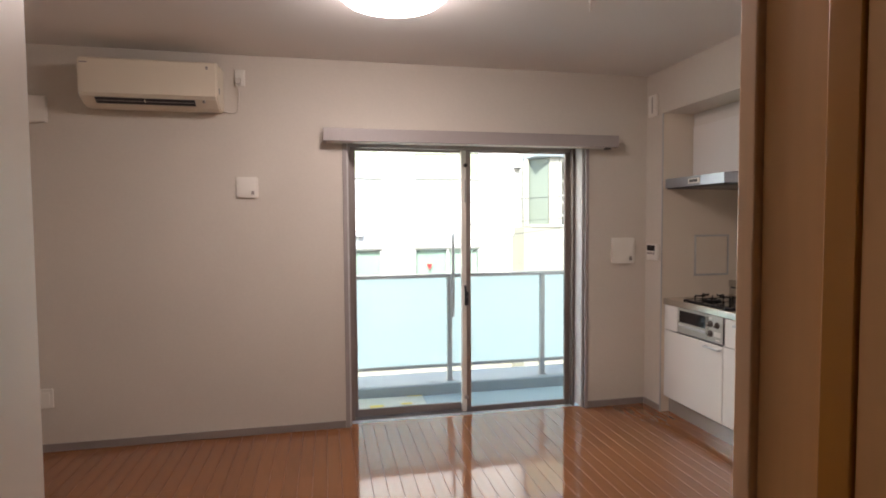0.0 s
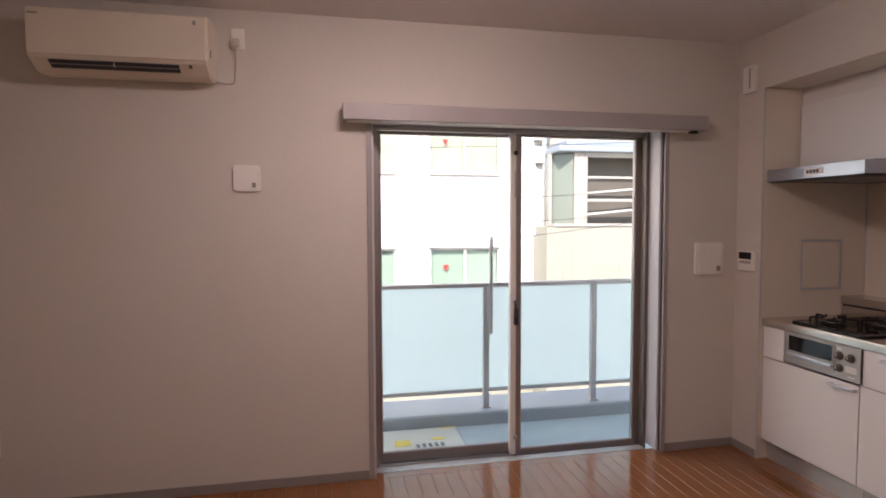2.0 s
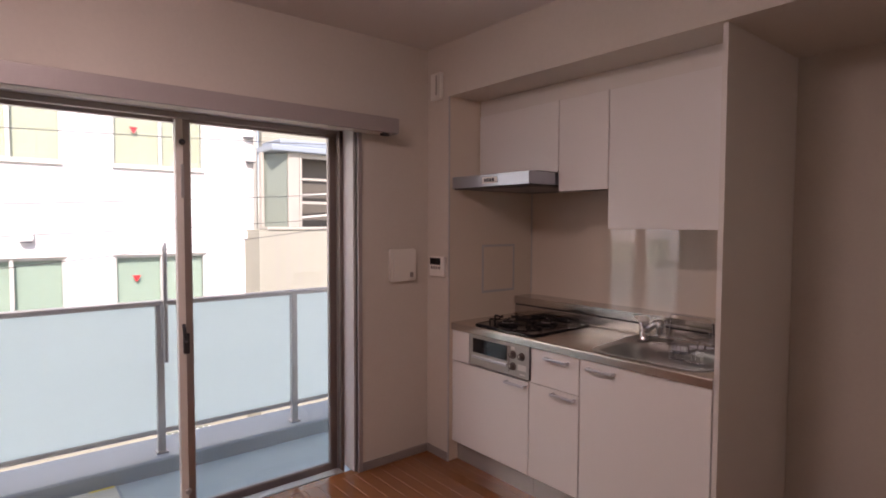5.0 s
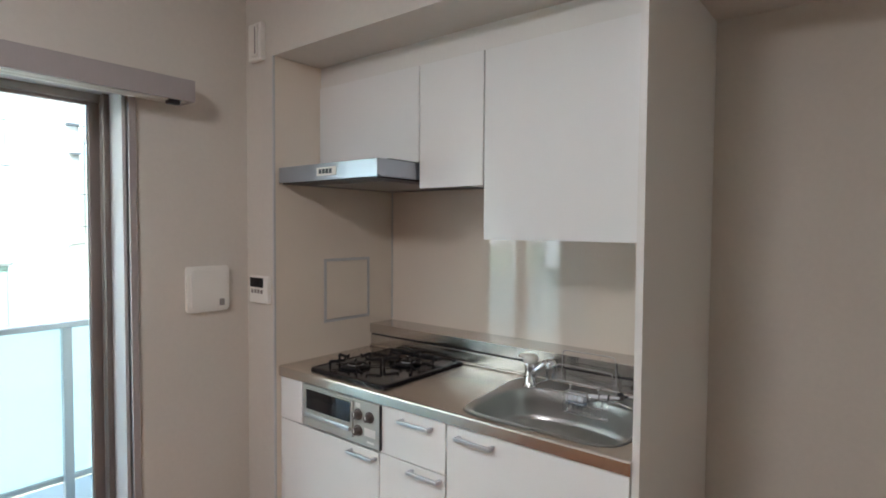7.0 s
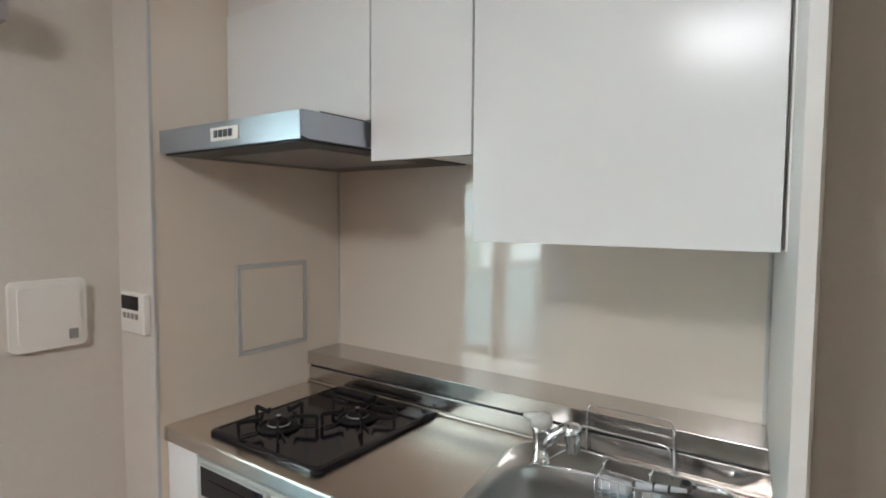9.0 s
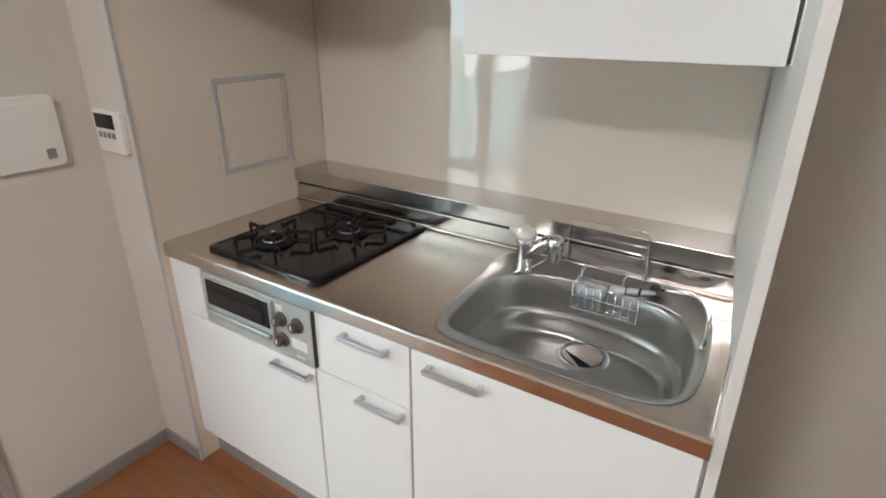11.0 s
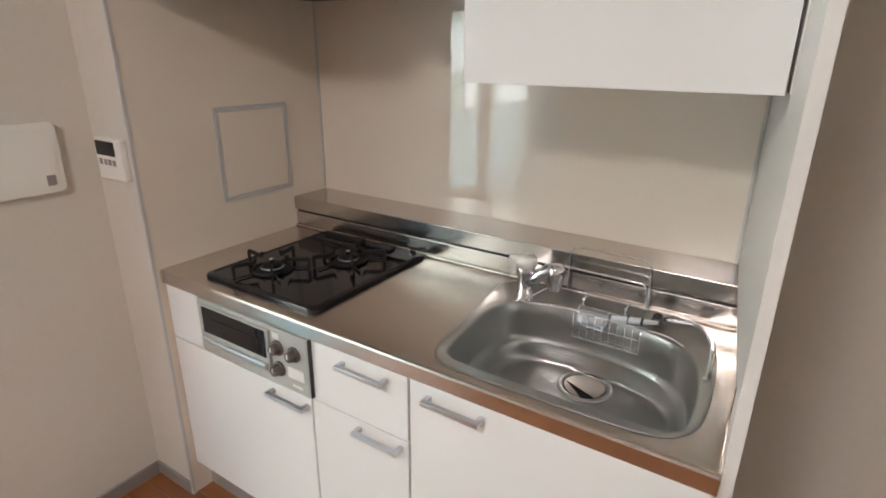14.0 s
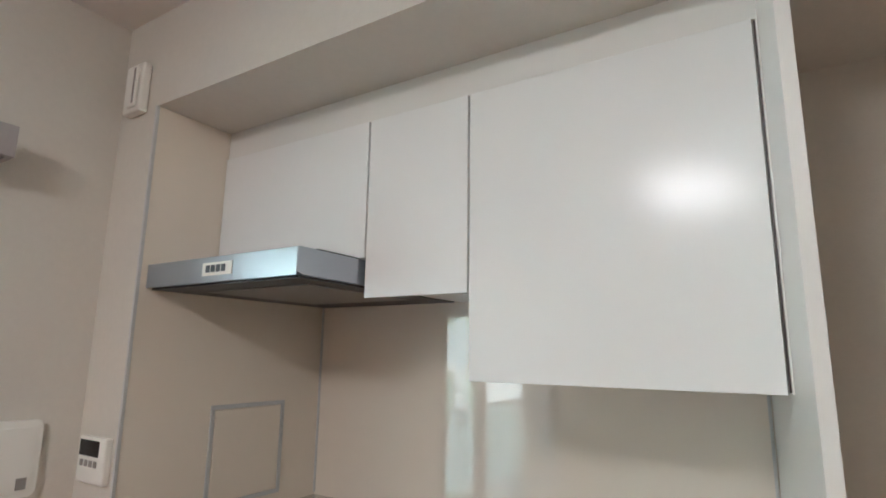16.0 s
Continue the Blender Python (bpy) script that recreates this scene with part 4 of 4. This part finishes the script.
def build_sink_rack():
    r = thing("sink_rack", (3.55, 3.0, CZ), "chrome wire utensil rack at the back of the sink", "wire rack")
    z = CZ
    bm = bmesh.new()
    add_tube(bm, arc_path([(3.550, 3.128, z + 0.004), (3.553, 3.128, z + 0.132), (3.553, 2.922, z + 0.132), (3.550, 2.916, z + 0.004)], 0.02), 0.0026, 6)
    add_tube(bm, arc_path([(3.530, 3.140, z + 0.004), (3.530, 3.140, z + 0.082), (3.530, 2.923, z + 0.078), (3.530, 2.916, z + 0.004)], 0.015), 0.0028, 6)
    part("dish_hoop", bm, "chrome", r, "bent chrome wire hoops", smooth=True)
    bm = bmesh.new()
    x0, x1, y0, y1 = 3.428, 3.470, 2.900, 3.062
    for zz in (z + 0.010, z - 0.022, z - 0.058):
        add_tube(bm, [(x0, y0, zz), (x1, y0, zz), (x1, y1, zz), (x0, y1, zz)], 0.0018, 5, closed=True)
    for k in range(10):
        y = y0 + (y1 - y0) * k / 9
        add_tube(bm, arc_path([(x0, y, z + 0.012), (x0, y, z - 0.058), (x1, y, z - 0.058), (x1, y, z + 0.014)], 0.008, 2), 0.0013, 5)
    for k in range(3):
        x = x0 + (x1 - x0) * (k + 0.5) / 3
        add_tube(bm, [(x, y0, z - 0.058), (x, y1, z - 0.058)], 0.0013, 5)
    part("basket", bm, "chrome", r, "small chrome wire basket", smooth=True)
    for y in (2.950, 3.055):
        bm = tube(arc_path([(x1, y, z - 0.004), (x1, y, z + 0.026), (x1 + 0.030, y, z + 0.030), (x1 + 0.052, y, z + 0.012)], 0.010, 4), 0.0024, 6)
        add_tube(bm, [(x1 + 0.001, y, z + 0.024), (x1 + 0.001, y, z + 0.032)], 0.0042, 8)
        part("hook", bm, "chrome", r, "bent chrome hook", smooth=True)
    bm = bmesh.new()
    add_tube(bm, arc_path([(3.405, 3.215, z + 0.006), (3.452, 3.185, z + 0.010), (3.500, 3.165, z + 0.022), (3.520, 3.130, z + 0.024), (3.518, 2.892, z + 0.020)], 0.02, 4), 0.0026, 6)
    add_tube(bm, arc_path([(3.420, 3.195, z + 0.004), (3.440, 3.110, z + 0.006), (3.436, 3.066, z + 0.010)], 0.02, 4), 0.0022, 6)
    add_tube(bm, arc_path([(3.424, 2.905, z + 0.012), (3.424, 2.842, z + 0.010), (3.405, 2.800, z + 0.006)], 0.02, 4), 0.0026, 6)
    add_tube(bm, [(3.432, 3.190, z + 0.002), (3.432, 3.190, z + 0.018)], 0.0045, 8)
    part("rail", bm, "chrome", r, "chrome wire rails of the rack", smooth=True)
    sp = thing("sponge", (3.449, 3.0, z - 0.04), "pale blue and white dish sponge lying in the wire basket", "sponge")
    part("body", box(3.434, 3.464, 2.985, 3.058, z - 0.020, z + 0.008, bevel=0.008), "cloth", sp, smooth=True)
    part("scouring_pad", box(3.433, 3.465, 2.986, 3.057, z - 0.030, z - 0.0205, bevel=0.003), "pad", sp, "grey-blue scouring pad")
    br = thing("dish_brush", (3.455, 2.93, z), "slim white plastic handle with dark rings lying on the wire basket", "brush")
    part("grip", tube([(3.452, 2.975, z + 0.004), (3.456, 2.930, z + 0.012), (3.462, 2.892, z + 0.016), (3.466, 2.872, z + 0.017)], [0.010, 0.008, 0.006, 0.004], 12), "cloth", br, smooth=True)
    for y, zz in ((2.938, 0.011), (2.906, 0.0145)):
        part("ring", lathe((3.4565, y, z + zz), [(0.0085, -0.0025), (0.0100, -0.001), (0.0100, 0.001), (0.0085, 0.0025)], 16, "y"), "dark", br, smooth=True)
    sh = thing("towel_bar", (3.52, 2.84, z), "curved chrome bar at the sink corner", "towel bar")
    part("bar", tube(arc_path([(3.500, 2.868, z + 0.014), (3.522, 2.806, z + 0.014), (3.480, 2.768, z + 0.014), (3.430, 2.748, z + 0.013), (3.360, 2.742, z + 0.010), (3.290, 2.740, z + 0.006)], 0.03, 6), 0.0065, 12), "chrome", sh, smooth=True)
    part("clamp", box(3.478, 3.504, 2.866, 2.892, z + 0.004, z + 0.020, bevel=0.004), "knob", sh, "dark brown plastic clamp")
    part("ring", lathe((3.491, 2.879, z + 0.0205), [(0.011, 0), (0.011, 0.005), (0.008, 0.006), (0.007, 0.002)], 18), "dark", sh, smooth=True)


build_sink_rack()


def build_wall_units():
    x, t = 3.248, 0.020
    top = 2.027
    specs = [
        (3.589, KY1, 1.662, "white wall cabinet above the extractor hood with a plain door"),
        (3.290, 3.587, 1.560, "narrow white wall cabinet with a plain door"),
        (2.705, 3.288, 1.370, "large white wall cabinet with a glossy plain door"),
    ]
    for i, (a, b, z, label) in enumerate(specs):
        c = thing("wall_cabinet", (3.5, (a + b) / 2, z), label, "cabinet", group="wall cabinets")
        part("body", box(x + t + 0.002, BACK_X - 0.0065, a, b, z + (0.002 if i == 2 else 0.028), top, bevel=0.001), "white_carcass", c)
        part("door", box(x, x + t, a + 0.0015, b - 0.0015, z, top, bevel=0.0015), "white_door", c)
    solo("cabinet_filler", boxes([(x + 0.008, x + 0.03, 2.70, KY1, top + 0.002, SOFFIT - 0.001)]), "white_carcass", "white filler strip between the cabinets and the beam", "filler strip")
    solo("cabinet_end_filler", boxes([(x + 0.0, BACK_X - 0.0065, KY0 + 0.0005, 2.7010, 1.372, SOFFIT - 0.001)]), "white_carcass", "narrow white filler beside the large cabinet", "filler strip")
    # Dark bar gives the shade inside the open gap beside the door.
    solo("cabinet_gap", box(x + 0.010, x + 0.04, 2.7015, 2.7045, 1.374, top), "knob", "dark strip for the shade in the gap beside the cabinet door", "gap")


build_wall_units()


def build_hood():
    h = thing("extractor_hood", (3.3, 3.88, 1.58), "slim silver extractor hood with a button panel", "extractor hood")
    y0, y1 = 3.597, 4.180
    z0, z1 = 1.590, 1.657
    f = 3.036
    bm = bmesh.new()
    add_prism(bm, [(f, z0 + 0.010), (f, z1 - 0.002), (f + 0.002, z1), (BACK_X - 0.008, z1), (BACK_X - 0.008, z0 + 0.004), (f + 0.02, z0 + 0.004)], "y", y0, y1)
    part("canopy", bm, "hood", h, "silver canopy")
    part("front_lip", box(f - 0.003, f - 0.0003, y0, y1, z0 + 0.002, z1 - 0.001, bevel=0.001), "hood", h)
    part("underside", box(f + 0.012, BACK_X - 0.010, y0 + 0.008, y1 - 0.004, z0 - 0.002, z0 + 0.0035), "dark", h, "dark underside")
    part("filter", boxes([(f + 0.10, f + 0.52, y0 + 0.07, y1 - 0.12, z0 - 0.006, z0 - 0.0025)], bevel=0.002), "filter", h, "grey grease filter")
    p = part("button_panel", box(f - 0.006, f - 0.0035, 3.815, 3.930, 1.608, 1.641, bevel=0.001), "white_plastic", h, "pale button panel")
    for k in range(4):
        part("button", box(f - 0.0085, f - 0.0062, 3.838 + 0.020 * k, 3.853 + 0.020 * k, 1.616, 1.634, bevel=0.001), "ink", p)
    # Dark sheet on the canopy top paints the shade below the cabinet.
    part("shadow_gap", box(3.10, 3.24, y0 + 0.004, y0 + 0.08, z1 + 0.0005, z1 + 0.004), "dark", h)


build_hood()


# ---- wall fittings ----
def build_aircon():
    a = thing("air_conditioner", (-0.32, WY, 2.05), "cream wall-mounted air conditioner with a dark outlet slot", "air conditioner")
    x0, x1 = -0.655, 0.084
    prof = [(WY - 0.001, 2.055), (WY - 0.001, 2.315), (4.210, 2.315), (4.180, 2.305), (4.172, 2.283), (4.175, 2.113), (4.187, 2.093), (4.247, 2.053), (4.285, 2.045)]
    body = prism(prof, "x", x0, x1)
    bmesh.ops.bevel(body, geom=[e for e in body.edges if abs(e.verts[0].co.x - e.verts[1].co.x) < 1e-5], offset=0.009, segments=3, affect="EDGES")
    part("body", body, "cream_plastic", a)
    part("front_panel", box(x0 + 0.008, x1 - 0.010, 4.1685, 4.1718, 2.107, 2.297, bevel=0.0015), "cream_plastic", a)
    slot = part("outlet", add_prism(bmesh.new(), [(4.191, 2.0885), (4.229, 2.063), (4.226, 2.060), (4.188, 2.0855)], "x", x0 + 0.08, x1 - 0.13), "dark", a, "dark air outlet")
    part("flap", box(x0 + 0.085, x1 - 0.135, 4.199, 4.207, 2.0715, 2.0745, bevel=0.001), "baseboard", slot)
    part("divider", box((x0 + x1) / 2 - 0.03, (x0 + x1) / 2 - 0.027, 4.188, 4.206, 2.0685, 2.085), "cream_plastic", slot)
    part("receiver", box(x1 - 0.086, x1 - 0.072, 4.181, 4.197, 2.073, 2.089, bevel=0.003), "knob", a, "small grey receiver window")
    part("side_mark", box(x1, x1 + 0.0015, 4.220, 4.233, 2.135, 2.170), "ink", a)
    part("badge", boxes([(x0 + 0.015, x0 + 0.055, 4.167, 4.1682, 2.272, 2.279), (x1 - 0.062, x1 - 0.050, 4.167, 4.1682, 2.263, 2.281)]), "baseboard", a, "small grey badges")
    c = thing("power_cable", (0.1, WY, 2.1), "white power cable running from the air conditioner to its socket", "cable")
    part("cable", tube(arc_path([(0.080, WY - 0.010, 2.062), (0.13, WY - 0.008, 2.056), (0.165, WY - 0.010, 2.062), (0.174, WY - 0.012, 2.16), (0.175, WY - 0.022, 2.255)], 0.03, 6), 0.0045, 8), "cable", c, smooth=True)
    part("plug", box(0.160, 0.190, WY - 0.045, WY - 0.0105, 2.232, 2.270, bevel=0.005), "cable", c)
    s = thing("ac_socket", (0.187, WY, 2.30), "white wall socket near the ceiling", "socket")
    part("plate", box(0.150, 0.212, WY - 0.010, WY - 0.0005, 2.226, 2.328, bevel=0.003), "white_plastic", s)
    part("cover", box(0.158, 0.204, WY - 0.014, WY - 0.0101, 2.274, 2.320, bevel=0.002), "white_plastic", s)


build_aircon()


def soft_plate(x0, x1, z0, z1, r, back, front):
    """A plate with round corners and a rounded front edge."""
    bm = prism(rounded(x0, x1, z0, z1, r, 6), "y", front, back)
    es = [e for e in bm.edges if all(abs(v.co.y - front) < 1e-6 for v in e.verts)]
    bmesh.ops.bevel(bm, geom=es, offset=min(0.0035, (back - front) * 0.45), segments=3, affect="EDGES")
    return bm


def wall_plate(name, label, category, x0, x1, z0, z1, depth=0.012, window=None, inner=True):
    t = thing(name, ((x0 + x1) / 2, WY, z0), label, category)
    part("plate", soft_plate(x0, x1, z0, z1, 0.014 if inner else 0.005, WY - 0.0005, WY - depth), "white_plastic", t)
    if inner:
        part("cover", soft_plate(x0 + 0.017, x1 - 0.017, z0 + 0.017, z1 - 0.017, 0.008, WY - depth - 0.0002, WY - depth - 0.006), "white_plastic", t)
    if window:
        part("window", box(*window[:2], WY - depth - 0.0085, WY - depth - 0.0062, *window[2:]), "baseboard", t, "small grey window")
    return t


wall_plate("vent_cover", "square white ventilation cover on the papered wall", "vent", 0.147, 0.275, 1.531, 1.660, 0.016, (0.236, 0.254, 1.548, 1.572))
wall_plate("vent_cover", "large square white ventilation cover beside the window", "vent", 2.730, 2.912, 1.057, 1.245, 0.018, (2.864, 2.886, 1.078, 1.106))
o = wall_plate("socket", "white double wall socket with antenna jack low on the wall", "socket", -1.055, -0.926, 0.268, 0.384, 0.008, None, False)
part("outlet", box(-1.040, -0.998, WY - 0.011, WY - 0.0082, 0.290, 0.362, bevel=0.002), "white_plastic", o)
part("outlet", box(-0.988, -0.944, WY - 0.011, WY - 0.0082, 0.290, 0.362, bevel=0.002), "white_plastic", o)
part("slot", boxes([(-1.024, -1.022, WY - 0.0118, WY - 0.0111, 0.320, 0.332), (-1.014, -1.012, WY - 0.0118, WY - 0.0111, 0.320, 0.332)]), "ink", o)
v = thing("sleeve_cap", (-0.96, WY, 1.97), "white square sleeve cap on the wall beside the air conditioner", "wall cap")
part("cap", box(-1.026, -0.894, WY - 0.035, WY - 0.0005, 1.966, 2.118, bevel=0.008), "white_plastic", v)
part("rib", box(-0.945, -0.908, WY - 0.039, WY - 0.0352, 2.020, 2.036, bevel=0.001), "white_plastic", v)


def build_remote():
    r = thing("water_heater_controller", (STUB_X, 4.275, 1.08), "white water heater controller with a dark display and four buttons", "controller")
    y0, y1, z0, z1 = 4.207, 4.342, 1.082, 1.198
    f = STUB_X - 0.020
    part("body", box(f, STUB_X - 0.0005, y0, y1, z0, z1, bevel=0.004), "white_plastic", r)
    part("display", box(f - 0.0015, f - 0.0002, y0 + 0.030, y1 - 0.008, 1.150, 1.190, bevel=0.0005), "screen", r, "dark display")
    for k in range(4):
        part("button", box(f - 0.003, f - 0.0003, y0 + 0.034 + 0.023 * k, y0 + 0.048 + 0.023 * k, 1.124, 1.140, bevel=0.001), "baseboard", r)
    s = thing("air_inlet", (STUB_X, 4.31, 2.1), "slim white upright sensor on the wall corner", "sensor")
    part("body", box(STUB_X - 0.028, STUB_X - 0.0005, 4.237, 4.327, 2.108, 2.262, bevel=0.006), "white_plastic", s)
    part("face", box(STUB_X - 0.038, STUB_X - 0.0285, 4.247, 4.293, 2.120, 2.250, bevel=0.004), "white_plastic", s)
    part("lens", box(STUB_X - 0.0395, STUB_X - 0.0382, 4.255, 4.263, 2.13, 2.24), "baseboard", s)


build_remote()


def build_ceiling_light():
    c = thing("ceiling_light", (0.99, 3.11, 2.33), "round white ceiling light, switched on", "ceiling light")
    part("base", lathe((0.99, 3.11, CEIL - 0.030), [(0.235, 0), (0.235, 0.0295)], 48), "lamp_rim", c, smooth=False)
    part("diffuser", lathe((0.99, 3.11, CEIL - 0.122), [(0.08, 0.0), (0.16, 0.008), (0.215, 0.026), (0.243, 0.052), (0.250, 0.078), (0.244, 0.0915)], 48), "lamp", c, "glowing opal diffuser", smooth=True)
    h = thing("ceiling_hook", (1.955, 3.19, 2.34), "small white hook hanging from the ceiling", "hook")
    part("stem", tube([(1.955, 3.19, CEIL - 0.0005), (1.955, 3.19, CEIL - 0.05)], 0.003, 8), "white_plastic", h, smooth=True)
    part("cap", lathe((1.955, 3.19, CEIL - 0.006), [(0.009, 0), (0.012, 0.0055)], 14), "white_plastic", h)


build_ceiling_light()


# ---- floorboards ----
def build_floor():
    f = thing("floor", (0, 0, 0), "glossy reddish-brown strip wood floor with fine pale grooves", "floor", kind="structure")
    pitch, gap, length = 0.0758, 0.0016, 1.515
    bm = box(0, pitch - gap, 0, length - 0.0004, -0.0015, 0.0)
    es = [e for e in bm.edges if e.verts[0].co.z > -0.001 and e.verts[1].co.z > -0.001]
    bmesh.ops.bevel(bm, geom=es, offset=0.0009, segments=1, affect="EDGES")
    me = bpy.data.meshes.new("plank")
    bm.to_mesh(me)
    bm.free()
    me.materials.append(M["plank"])
    n = int((BACK_X - LEFT_X) / pitch) + 1
    rng = random.Random(4)
    for i in range(n):
        x = LEFT_X + i * pitch
        off = ((i // 4) % 2) * 0.75 + 0.05
        for j in range(5):
            y = WY + 0.025 - length * (j + 1) + off
            lo, hi = max(y, -1.6), min(y + length - 0.0004, WY - 0.012)
            if hi - lo < 0.05:
                continue
            o = new("plank", me)
            o.parent = f
            o.location = (x, lo, 0)
            o.scale = (1, (hi - lo) / (length - gap), 1)


build_floor()
